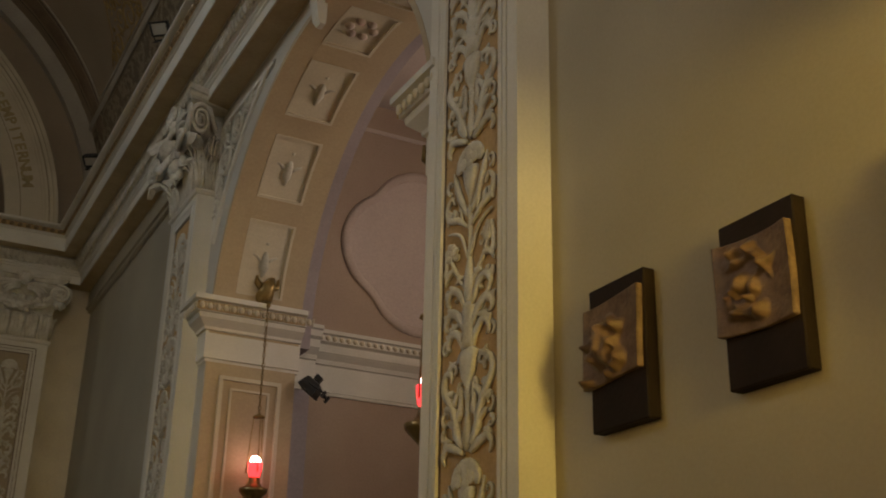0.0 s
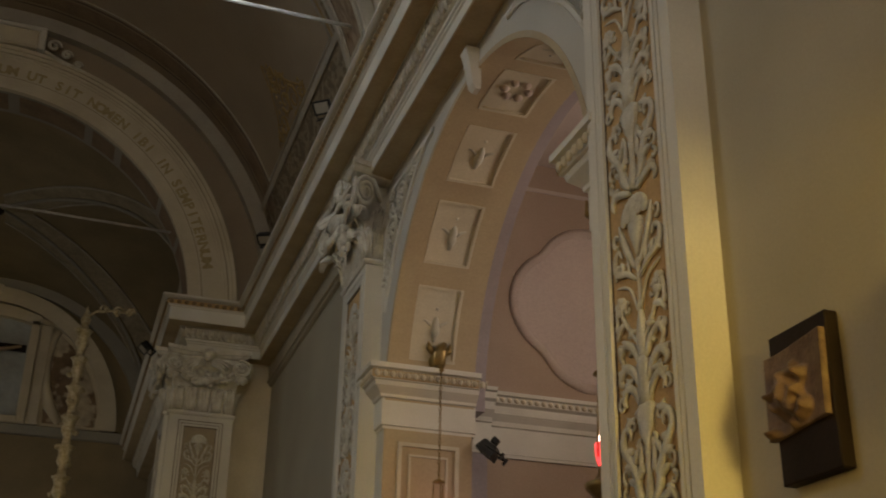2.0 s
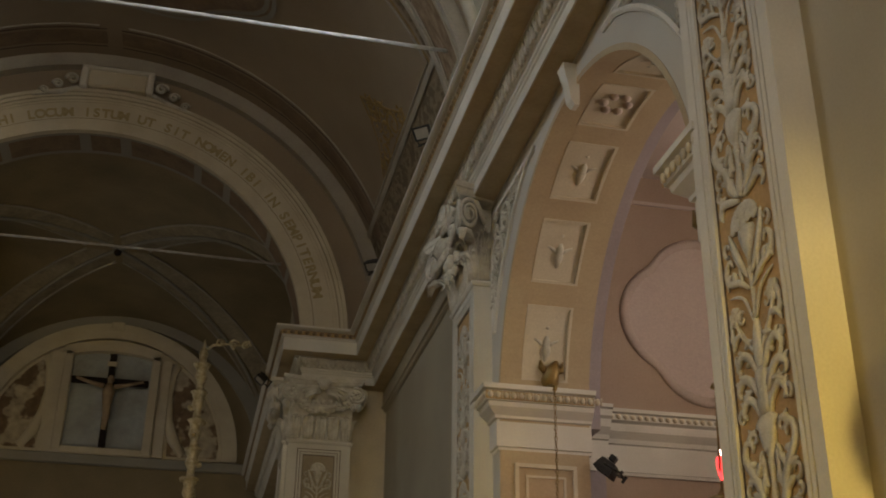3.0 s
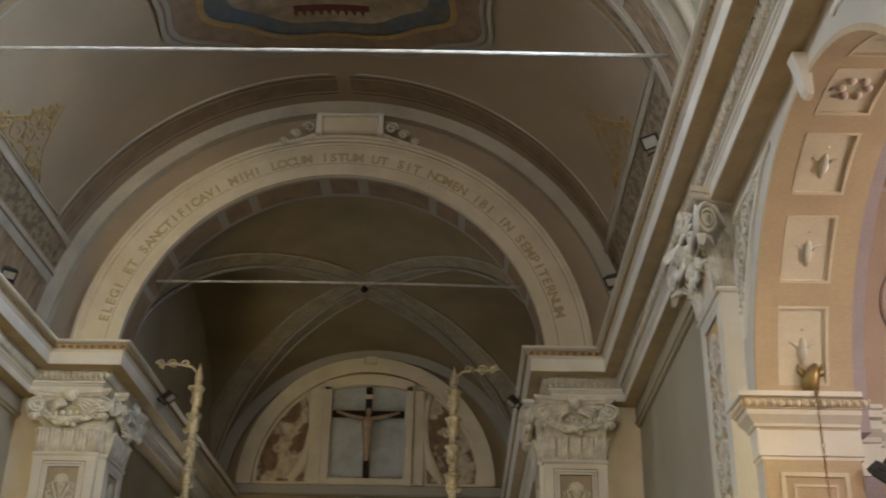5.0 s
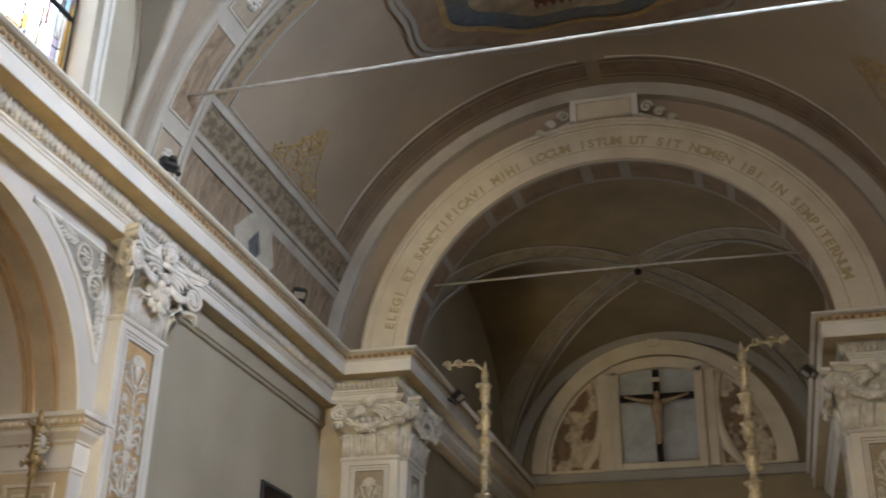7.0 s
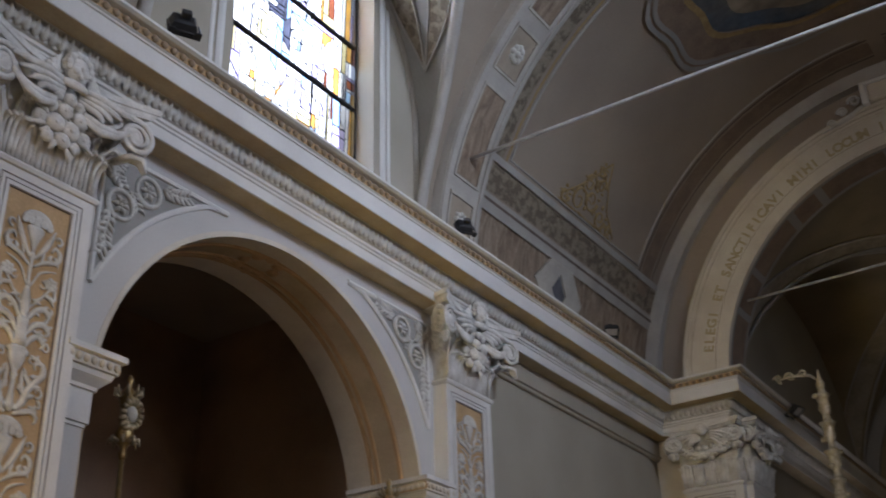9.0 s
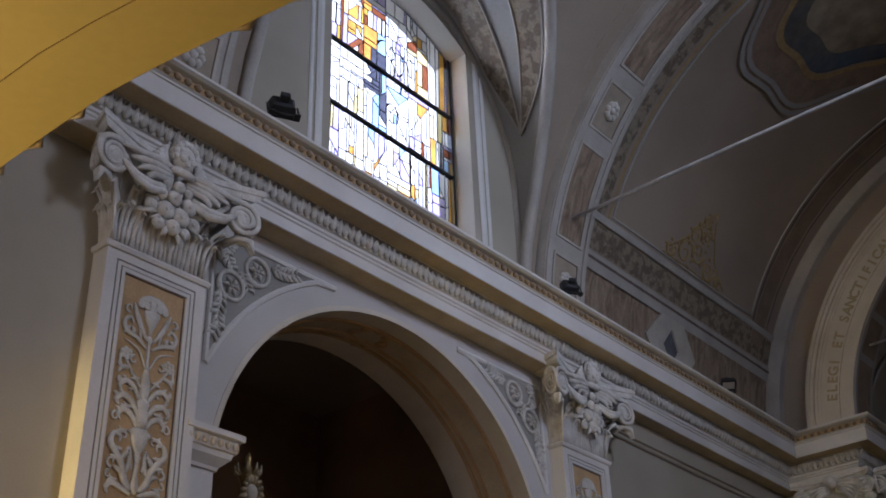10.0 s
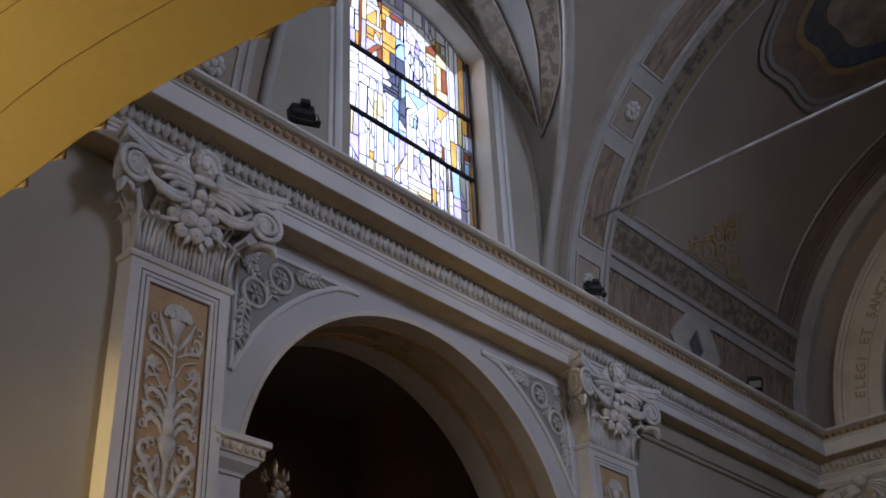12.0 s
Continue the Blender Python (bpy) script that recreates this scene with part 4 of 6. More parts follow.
        for i in range(15):
            h.ball((s * (XW - 0.12 + i * 0.07), yj - e * 0.163, 4.648), (0.027, 0.020, 0.034), 6, 5)
            h.tube([(s * (XW - 0.085 + i * 0.07), yj - e * 0.158, 4.612), (s * (XW - 0.085 + i * 0.07), yj - e * 0.17, 4.684)], (0.007, 0.010), 4)
        for i in range(7):
            h.ball((s * (XW - 0.163), yj - e * (0.12 - i * 0.07), 4.648), (0.020, 0.027, 0.034), 6, 5)
        part("bead_ground", Geo().box(s * (XW - 0.158), s * XB, yj - e * 0.150, yj - e * 0.158, 4.612, 4.686), OCHRE, im, "ochre ground behind the eggs")
        tagged(part("egg_row", h, CREAM, im, "row of small cream stucco eggs"), kind="stuff")
        j = thing("jamb", "rose painted jamb with sunk rectangular panel" if lit else "jamb in darker ochre for shade, with sunk panel", "pilaster", kind="structure")
        part("face", Geo().box(s * (XW + 0.004), s * (XB - 0.004), yj - e * 0.014, yj + e * 0.01, 0, 4.2), jamb_m, j)
        for w0, w1, pr in ((0.13, 0.165, 0.035), (0.23, 0.25, 0.028)):
            h = Geo()
            x0, x1, zt = XW + w0, XB - w0, 4.2 - w0 + 0.02
            d = w1 - w0
            for bx in ((x0, x0 + d, 0.3, zt), (x1 - d, x1, 0.3, zt), (x0 + d, x1 - d, zt - d, zt)):
                h.box(s * bx[0], s * bx[1], yj - e * pr, yj, bx[2], bx[3])
            part("panel_moulding", h, CREAM, j, "cream panel moulding")
    return w


key = []
for z, w, p in ((6.27, 0.045, 0.02), (6.31, 0.055, 0.05), (6.45, 0.06, 0.07), (6.58, 0.065, 0.10), (6.62, 0.075, 0.11)):
    key.append([(XW - p, 6.95 - w, z), (XW + 0.02, 6.95 - w, z), (XW + 0.02, 6.95 + w, z), (XW - p, 6.95 + w, z)])
solo("keystone", Geo().rings(key, smooth=False), WHITE, "white plaster keystone bracket over the chapel arch", "keystone")

chapel(1, "east", PINK, PINKPALE, ROSE, CREAM, ROSE, True)
# west chapel: wall, jamb and soffit colours are darkened to stand for shade
chapel(-1, "west", mat("chapel_plaster_shade", (0.31, 0.205, 0.13), scale=1.0), VAULT, SOFFIT, SOFFIT, CREAM, False)

# ---- pilasters ----
def spiral(cu, cz, r, turn, start, n=18, step=0.42, v=0.0, shrink=0.86):
    return [(cu + r * (1 - shrink * i / n) * math.cos(start + turn * i * step), v, cz + r * (1 - shrink * i / n) * math.sin(start + turn * i * step)) for i in range(n)]


def bend(pts, widths, n=3):
    """Rounds a path of points and their widths by a spline through them."""
    p = [Vector(q) for q in pts]
    out, ws = [], []
    for k in range(len(p) - 1):
        a, b, c, d = p[max(k - 1, 0)], p[k], p[k + 1], p[min(k + 2, len(p) - 1)]
        for i in range(n):
            t = i / n
            out.append(0.5 * ((2 * b) + (c - a) * t + (2 * a - 5 * b + 4 * c - d) * t * t + (3 * b - a - 3 * c + d) * t ** 3))
            ws.append(widths[k] + (widths[k + 1] - widths[k]) * t)
    return out + [p[-1]], ws + [widths[-1]]


def pilaster_relief():
    """Candelabrum in plaster: flower cup, side roses, tulip, hooked leaf sprays, vase and S-shaped acanthus, one above the other."""
    g = Geo()
    def blade(e, pts, w):
        path, ws = bend([(e * u, 0.008, v) for u, v in pts], w)
        g.tube(path, ws, 6)
    def rosette(u, v, r):
        for k in range(6):
            t = k * math.pi / 3 + 0.3
            g.ball((u + r * 0.62 * math.cos(t), 0.012, v + r * 0.62 * math.sin(t)), (r * 0.42, 0.020, r * 0.42), 7, 5)
        g.ball((u, 0.020, v), (r * 0.32, 0.016, r * 0.32), 6, 4)
    top = 5.68
    while top > 0.6:
        def Z(q):
            return top - q
        # cup of flowers
        for k in range(11):
            t = math.pi * (k + 0.2) / 10.4
            g.ball((0.10 * math.cos(t), 0.014, Z(0.135) + 0.075 * math.sin(t)), (0.032, 0.024, 0.030), 7, 5)
        for u, q in ((-0.05, 0.12), (0.055, 0.125), (0.0, 0.10), (0.0, 0.15)):
            g.ball((u, 0.024, Z(q)), (0.036, 0.022, 0.033), 7, 5)
        g.lathe((0, 0, Z(0.36)), [(0.012, 0), (0.018, 0.05), (0.045, 0.11), (0.072, 0.18), (0.062, 0.20)], 10)
        g.lathe((0, 0, Z(0.62)), [(0.010, 0), (0.020, 0.02), (0.012, 0.06), (0.014, 0.20), (0.026, 0.24), (0.012, 0.27)], 8)
        for e in (-1, 1):
            blade(e, [(0.02, Z(0.40)), (0.075, Z(0.32)), (0.12, Z(0.23)), (0.155, Z(0.13))], (0.010, 0.020, 0.022, 0.004))
            blade(e, [(0.02, Z(0.46)), (0.10, Z(0.40)), (0.19, Z(0.37)), (0.215, Z(0.30)), (0.17, Z(0.26)), (0.145, Z(0.30))], (0.009, 0.016, 0.020, 0.018, 0.014, 0.006))
            blade(e, [(0.145, Z(0.385)), (0.135, Z(0.35)), (0.155, Z(0.325))], (0.016, 0.018, 0.004))
            blade(e, [(0.012, Z(0.62)), (0.07, Z(0.50)), (0.13, Z(0.46)), (0.20, Z(0.44))], (0.007, 0.009, 0.009, 0.004))
            # side rose on its stem, with a drooping leaf
            rosette(e * 0.175, Z(0.545), 0.052)
            blade(e, [(0.02, Z(0.78)), (0.09, Z(0.70)), (0.15, Z(0.62)), (0.17, Z(0.58))], (0.008, 0.012, 0.012, 0.010))
            blade(e, [(0.13, Z(0.64)), (0.19, Z(0.65)), (0.22, Z(0.70))], (0.014, 0.020, 0.004))
            # hooked leaves of the spray
            for q, r, w in ((0.86, 1.0, 0.022), (0.97, 1.08, 0.025), (1.07, 0.95, 0.022)):
                blade(e, [(0.03, Z(q)), (0.085 * r, Z(q - 0.085)), (0.15 * r, Z(q - 0.115)), (0.195 * r, Z(q - 0.07)), (0.17 * r, Z(q - 0.035))], (w * 0.6, w, w * 1.05, w * 0.85, w * 0.25))
                for u, v in ((0.10, 0.115), (0.15, 0.14), (0.185, 0.115)):
                    blade(e, [(u * r, Z(q - v + 0.03)), ((u + 0.015) * r, Z(q - v)), ((u + 0.035) * r, Z(q - v - 0.004))], (w * 0.6, w * 0.55, w * 0.12))
            # S-shaped acanthus below the vase
            blade(e, [(0.03, Z(1.50)), (0.085, Z(1.44)), (0.11, Z(1.35)), (0.165, Z(1.27)), (0.215, Z(1.205)), (0.195, Z(1.14)), (0.145, Z(1.15)), (0.15, Z(1.19))], (0.014, 0.030, 0.028, 0.026, 0.024, 0.020, 0.015, 0.006))
            for u, q, du, dq in ((0.10, 1.40, 0.075, -0.035), (0.14, 1.31, 0.07, -0.01), (0.08, 1.38, -0.03, -0.07), (0.12, 1.30, -0.045, -0.055), (0.18, 1.24, -0.06, 0.0)):
                blade(e, [(u, Z(q)), (u + du * 0.6, Z(q + dq * 0.7)), (u + du, Z(q + dq))], (0.018, 0.020, 0.004))
            blade(e, [(0.03, Z(1.53)), (0.10, Z(1.50)), (0.17, Z(1.48)), (0.21, Z(1.52)), (0.19, Z(1.56))], (0.012, 0.022, 0.022, 0.016, 0.005))
        for e in (-1, 1):
            for u, q, r, turn, a0 in ((0.185, 0.19, 0.040, 1, -1.6), (0.11, 0.575, 0.036, -1, 1.6), (0.195, 0.74, 0.040, 1, 3.1), (0.12, 0.77, 0.032, -1, -1.6), (0.20, 1.02, 0.036, -1, 1.6), (0.12, 1.14, 0.036, 1, 0.0), (0.19, 1.34, 0.042, 1, -1.6), (0.06, 1.24, 0.03, -1, 1.6), (0.20, 1.43, 0.030, -1, 1.6)):
                g.tube(spiral(e * u, Z(q), r, e * turn, a0 if e > 0 else math.pi - a0, 14, v=0.008), [0.013 * (1 - 0.05 * i) for i in range(14)], 5)
            for u, q, du, dq in ((0.05, 0.43, 0.06, -0.05), (0.05, 0.70, 0.07, 0.02), (0.08, 0.92, 0.10, 0.03), (0.10, 1.10, 0.09, 0.03), (0.14, 1.45, 0.07, 0.03), (0.04, 1.36, 0.03, -0.09), (0.17, 0.33, 0.04, 0.07), (0.21, 0.66, 0.01, -0.06)):
                blade(e, [(u, Z(q)), (u + du * 0.55, Z(q + dq * 0.35)), (u + du, Z(q + dq))], (0.008, 0.019, 0.004))
                blade(e, [(u + du * 0.4, Z(q + dq * 0.3)), (u + du * 0.55, Z(q + dq - 0.03)), (u + du * 0.75, Z(q + dq - 0.05))], (0.008, 0.013, 0.003))
        g.lathe((0, 0, Z(0.86)), [(0.022, 0), (0.034, 0.03), (0.044, 0.09), (0.040, 0.15), (0.022, 0.22), (0.010, 0.26)], 10)
        g.lathe((0, 0, Z(1.06)), [(0.05, 0), (0.056, 0.06), (0.046, 0.14), (0.058, 0.19), (0.03, 0.22)], 10)
        g.lathe((0, 0, Z(1.28)), [(0.012, 0), (0.030, 0.015), (0.020, 0.04), (0.052, 0.09), (0.072, 0.145), (0.070, 0.165), (0.092, 0.175), (0.092, 0.195), (0.045, 0.225)], 12)
        g.lathe((0, 0, Z(1.52)), [(0.020, 0), (0.042, 0.05), (0.026, 0.10), (0.018, 0.15), (0.018, 0.22), (0.026, 0.25)], 8)
        top -= 1.52
    g.v = [(p[0], 0.004 + 0.019 * math.tanh(max(-0.004, p[1]) * 1.3 / 0.019), p[2]) for p in g.v]
    return g


def garland_capital():
    """Pier capital: bell with flat leaves, rose scrolls at the corners, a small head and a hanging festoon between them."""
    bell, slab, head, swag = Geo(), Geo(), Geo(), Geo()
    volutes = {-1: Geo(), 1: Geo()}
    loops = []
    for z, w, d in ((0.0, 0.385, 0.15), (0.10, 0.385, 0.15), (0.30, 0.395, 0.165), (0.60, 0.42, 0.20), (0.84, 0.45, 0.24)):
        loops.append([(-w, 0, z), (w, 0, z), (w, d, z), (-w, d, z)])
    bell.rings(loops, smooth=False)
    leaves = []
    for x in (-0.33, -0.165, 0.0, 0.165, 0.33):
        g = Geo()
        for k in (-1, 0, 1):
            g.tube([(x + 0.035 * k, 0.15, 0.02), (x + 0.045 * k, 0.17, 0.16), (x + 0.05 * k, 0.19, 0.30), (x + 0.045 * k, 0.23, 0.36 - 0.02 * abs(k)), (x + 0.04 * k, 0.25, 0.33)], (0.028, 0.034, 0.033, 0.026, 0.008), 6)
        leaves.append(g)
    for e in (-1, 1):
        for y in (0.04, 0.12):
            g = Geo()
            g.tube([(e * 0.385, y, 0.02), (e * 0.40, y, 0.18), (e * 0.42, y, 0.32), (e * 0.47, y, 0.36)], (0.03, 0.035, 0.032, 0.01), 6)
            leaves.append(g)
        vol = volutes[e]
        for face in (0, 1):
            pts = []
            for i in range(34):
                t = math.pi * 0.6 - i * 0.42
                q = 0.125 * (1 - i / 40)
                u, v = q * math.cos(t), 0.68 + q * math.sin(t)
                pts.append((e * (0.43 + u), 0.315 + 0.2 * u, v) if face == 0 else (e * (0.535 + 0.2 * u), 0.20 + u, v))
            vol.tube(pts, [0.026 - 0.0003 * i for i in range(34)], 6)
        vol.ball((e * 0.44, 0.22, 0.68), (0.10, 0.09, 0.11), 10, 6)
        for k in range(6):
            t = k * math.pi / 3
            vol.ball((e * 0.43 + 0.055 * math.cos(t), 0.325, 0.68 + 0.055 * math.sin(t)), (0.032, 0.022, 0.032), 6, 4)
        # knotted ribbon hanging below the scroll
        vol.tube([(e * 0.45, 0.27, 0.57), (e * 0.48, 0.29, 0.50), (e * 0.46, 0.29, 0.44)], (0.045, 0.055, 0.012), 7)
        vol.tube([(e * 0.42, 0.27, 0.57), (e * 0.40, 0.28, 0.50), (e * 0.42, 0.27, 0.45)], (0.030, 0.035, 0.010), 6)
        for k in range(4):
            head.tube([(e * 0.05, 0.29, 0.76 - 0.02 * k), (e * 0.14, 0.325, 0.775 - 0.035 * k), (e * (0.25 - 0.02 * k), 0.325, 0.755 - 0.05 * k), (e * (0.31 - 0.035 * k), 0.31, 0.72 - 0.055 * k)], (0.022, 0.030, 0.025, 0.006), 6)
    lo = []
    for z, k in ((0.83, 0.0), (0.85, 0.02), (0.88, 0.035), (0.885, 0.055), (0.94, 0.055)):
        lo.append([(-0.46 - k, 0, z), (0.46 + k, 0, z)] + [(x * (0.48 + k), 0.23 + k + 0.10 * abs(x) ** 2.2, z) for x in np.linspace(1, -1, 20)])
    slab.rings(lo, smooth=False)
    head.ball((0, 0.335, 0.83), (0.075, 0.075, 0.09), 12, 8)
    for k in range(11):
        t = math.pi * k / 10
        head.ball((0.074 * math.cos(t), 0.335, 0.845 + 0.08 * math.sin(t)), 0.027, 6, 4)
    head.ball((0, 0.408, 0.825), (0.013, 0.014, 0.02), 6, 4)
    # festoon of fruit and leaves
    rn = random.Random(11)
    for i in range(27):
        t = -1 + 2 * i / 26
        z = 0.43 + 0.20 * t * t
        q = 0.075 - 0.030 * abs(t)
        for k in range(3):
            a = rn.uniform(0, 6.28)
            swag.ball((0.40 * t + rn.uniform(-0.01, 0.01), 0.27 + 0.45 * q * math.sin(a), z + 0.75 * q * math.cos(a)), (q * 0.62, q * 0.62, q * 0.58), 7, 5)
    for i in range(5):
        swag.tube([(-0.20 + 0.10 * i, 0.24, 0.60), (-0.19 + 0.095 * i, 0.28, 0.54), (-0.17 + 0.085 * i, 0.27, 0.49)], (0.03, 0.035, 0.01), 6)
    for o in (bell, *leaves, slab, head, swag, volutes[-1], volutes[1]):
        o.v = [(p[0] * 1.06, p[1], p[2] * 0.92) for p in o.v]
    return bell, leaves, volutes, slab, head, swag


def capital(zs=1.0, xs=1.0, ys=1.0, bell_x=1.0):
    """Composite capital: bell with tall narrow leaves, corner scrolls, winged head, fruit and hollow-sided slab."""
    bell, slab, head, swag = Geo(), Geo(), Geo(), Geo()
    volutes = {-1: Geo(), 1: Geo()}
    loops = []
    for z, w, d in ((0.0, 0.36, 0.16), (0.08, 0.36, 0.16), (0.35, 0.37, 0.18), (0.50, 0.40, 0.22), (0.58, 0.42, 0.25)):
        loops.append([(-w, 0, z), (w, 0, z), (w, d, z), (-w, d, z)])
    bell.rings(loops, smooth=False)
    leaves = []
    def leaf(x, y, z, h, lean, w, out):
        # a rib with three fingers to either side, curling forward at the tip
        ox, oy = out
        g = Geo()
        leaves.append(g)
        for k in (-2, -1, 0, 1, 2):
            hk = h * (1 - 0.07 * abs(k))
            a, b = x + k * w * 0.42 * abs(oy), y + k * w * 0.42 * abs(ox)
            f = 1 + 0.25 * abs(k)
            pts = []
            for u, q in ((0, 0), (0.12, 0.45), (0.45, 0.85), (0.95, 1.0), (1.25, 0.88)):
                pts.append((a + ox * lean * u + (a - x) * 0.25 * q * f, b + oy * lean * u + (b - y) * 0.25 * q * f, z + hk * q))
            g.tube(pts, (w * 0.22, w * 0.27, w * 0.26, w * 0.24, w * 0.08), 5)
    for i in range(5):
        leaf(-0.30 + 0.15 * i, 0.165, 0.0, 0.25 + 0.03 * (i % 2), 0.10, 0.078, (0, 1))
    for i in range(4):
        leaf(-0.225 + 0.15 * i, 0.170, 0.06, 0.33, 0.11, 0.074, (0, 1))
    for e in (-1, 1):
        for y in (0.03, 0.12):
            leaf(e * 0.365, y, 0.0, 0.27, 0.07, 0.055, (e, 0))
        leaf(e * 0.37, 0.08, 0.10, 0.30, 0.09, 0.06, (e, 0))
        leaf(e * 0.355, 0.165, 0.02, 0.33, 0.15, 0.055, (e * 0.7, 0.7))
        # corner scroll with a spiral on the front and on the side
        vol = volutes[e]
        cx, cy, cz_ = 0.455, 0.345, 0.435
        for face in (0, 1):
            pts, rad = [], []
            for i in range(38):
                t = math.pi * 0.62 - i * 0.40
                q = 0.118 * (1 - i / 44)
                u, w_ = q * math.cos(t), cz_ + q * math.sin(t)
                lift = 0.012 * i / 38
                if face == 0:
                    pts.append((e * (cx + u), cy + 0.065 + 0.25 * u + lift, w_))
                else:
                    pts.append((e * (cx + 0.062 + lift + 0.2 * u), cy - 0.03 + u, w_))
                rad.append(0.021 - 0.0003 * i)
            vol.tube(pts, rad, 6)
        vol.ball((e * cx, cy + 0.015, cz_), (0.085, 0.075, 0.095), 10, 6)
        vol.tube([(e * 0.14, 0.25, 0.36), (e * 0.24, 0.31, 0.47), (e * 0.35, 0.36, 0.545), (e * 0.44, 0.40, 0.555)], (0.018, 0.03, 0.034, 0.024), 6)
        vol.tube([(e * 0.17, 0.25, 0.33), (e * 0.28, 0.32, 0.42), (e * 0.37, 0.37, 0.49)], (0.012, 0.018, 0.018), 6)
        vol.tube([(e * 0.42, 0.10, 0.42), (e * 0.47, 0.22, 0.545), (e * 0.50, 0.30, 0.55)], (0.02, 0.034, 0.03), 6)
        # tongue of leaf hanging under the scroll
        for k in (-1, 0, 1):
            vol.tube([(e * 0.40, 0.26 + 0.03 * k, 0.28), (e * 0.46, 0.33 + 0.035 * k, 0.32), (e * 0.52, 0.39 + 0.03 * k, 0.30), (e * 0.54, 0.41 + 0.02 * k, 0.22)], (0.022, 0.026, 0.024, 0.006), 6)
        # wings spread from the shoulders out to the scrolls
        for k in range(4):
            head.tube([(e * 0.05, 0.385 - 0.006 * k, 0.545 - 0.022 * k), (e * 0.18, 0.425 - 0.012 * k, 0.545 - 0.030 * k), (e * (0.33 - 0.04 * k), 0.43 - 0.012 * k, 0.53 - 0.036 * k), (e * (0.42 - 0.065 * k), 0.425 - 0.014 * k, 0.52 - 0.042 * k)], (0.020, 0.027, 0.022, 0.005), 6)
        # drapery looped below the wing and knotted at the scroll
        for k in (0, 1):
            head.tube([(e * 0.10, 0.37, 0.41 - 0.03 * k), (e * 0.20, 0.41, 0.365 - 0.03 * k), (e * 0.30, 0.42, 0.375 - 0.02 * k), (e * 0.40, 0.42, 0.43)], (0.022, 0.028, 0.026, 0.010), 6)
        # short upright wing behind each cheek
        for k in range(3):
            head.tube([(e * 0.09, 0.36, 0.54), (e * (0.115 + 0.02 * k), 0.37, 0.60), (e * (0.12 + 0.03 * k), 0.365, 0.675 - 0.03 * k), (e * (0.10 + 0.035 * k), 0.38, 0.70 - 0.045 * k)], (0.02, 0.028, 0.024, 0.008), 6)
    n = 24
    lo = []
    for z, k in ((0.585, 0.0), (0.60, 0.02), (0.625, 0.03), (0.63, 0.05), (0.67, 0.05)):
        lo.append([(-0.44 - k, 0, z), (0.44 + k, 0, z)] + [(x * (0.47 + k) + 0.06 * x * abs(x) ** 6, 0.23 + k + 0.21 * abs(x) ** 2.2, z) for x in np.linspace(1, -1, n)])
    slab.rings(lo, smooth=False)
    # child's head with cheeks, nose and locks of hair
    head.ball((0, 0.405, 0.635), (0.072, 0.078, 0.09), 12, 9)
    for e in (-1, 1):
        head.ball((e * 0.03, 0.462, 0.612), (0.028, 0.024, 0.026), 7, 5)
    head.ball((0, 0.484, 0.628), (0.012, 0.014, 0.018), 6, 4)
    head.ball((0, 0.468, 0.578), (0.022, 0.018, 0.018), 6, 4)
    head.ball((0, 0.45, 0.665), (0.05, 0.03, 0.02), 8, 4)
    for k in range(13):
        t = math.pi * (k - 0.8) / 10.4
        for q, dy in ((0.074, 0.035), (0.078, -0.01)):
            head.ball((q * math.cos(t), 0.405 + dy, 0.65 + q * 1.1 * math.sin(t)), 0.022 + 0.005 * (k % 2), 6, 4)
    head.tube([(-0.10, 0.37, 0.545), (-0.04, 0.43, 0.53), (0.04, 0.43, 0.53), (0.10, 0.37, 0.545)], (0.02, 0.028, 0.028, 0.02), 6)
    # fruit between the leaves
    for x, z, q in ((-0.09, 0.36, 0.058), (0.02, 0.37, 0.05), (0.11, 0.38, 0.052), (-0.04, 0.27, 0.062), (0.06, 0.28, 0.06), (-0.14, 0.27, 0.055), (0.145, 0.29, 0.045), (0.0, 0.19, 0.052), (-0.09, 0.19, 0.04), (0.09, 0.19, 0.042), (0.0, 0.45, 0.042), (-0.07, 0.44, 0.035), (0.08, 0.45, 0.036)):
        y = 0.345 - 0.9 * abs(x) ** 1.6 + 0.15 * (z - 0.25)
        swag.ball((x, y, z), (q, q, q * 0.92), 9, 7)
        swag.ball((x + 0.2 * q, y + 0.92 * q, z - 0.25 * q), q * 0.22, 5, 4)
    for i in range(18):
        t = i * 2.39
        q = 0.10 + 0.004 * i
        swag.tube([(q * 0.7 * math.cos(t), 0.31, 0.29 + q * 0.7 * math.sin(t)), (q * 1.1 * math.cos(t), 0.345, 0.29 + q * 1.1 * math.sin(t)), (q * 1.5 * math.cos(t), 0.32, 0.29 + q * 1.4 * math.sin(t))], (0.010, 0.020, 0.004), 5)
    for o in (slab, head, swag, volutes[-1], volutes[1]):
        o.v = [(p[0] * 1.07 * xs, p[1] * 1.08 * ys, p[2]) for p in o.v]
    for o in (bell, *leaves):
        o.v = [(p[0] * bell_x, p[1], p[2]) for p in o.v]
    for o in (bell, *leaves, slab, head, swag, volutes[-1], volutes[1]):
        o.v = [(p[0], p[1], p[2] * zs) for p in o.v]
    return bell, leaves, volutes, slab, head, swag


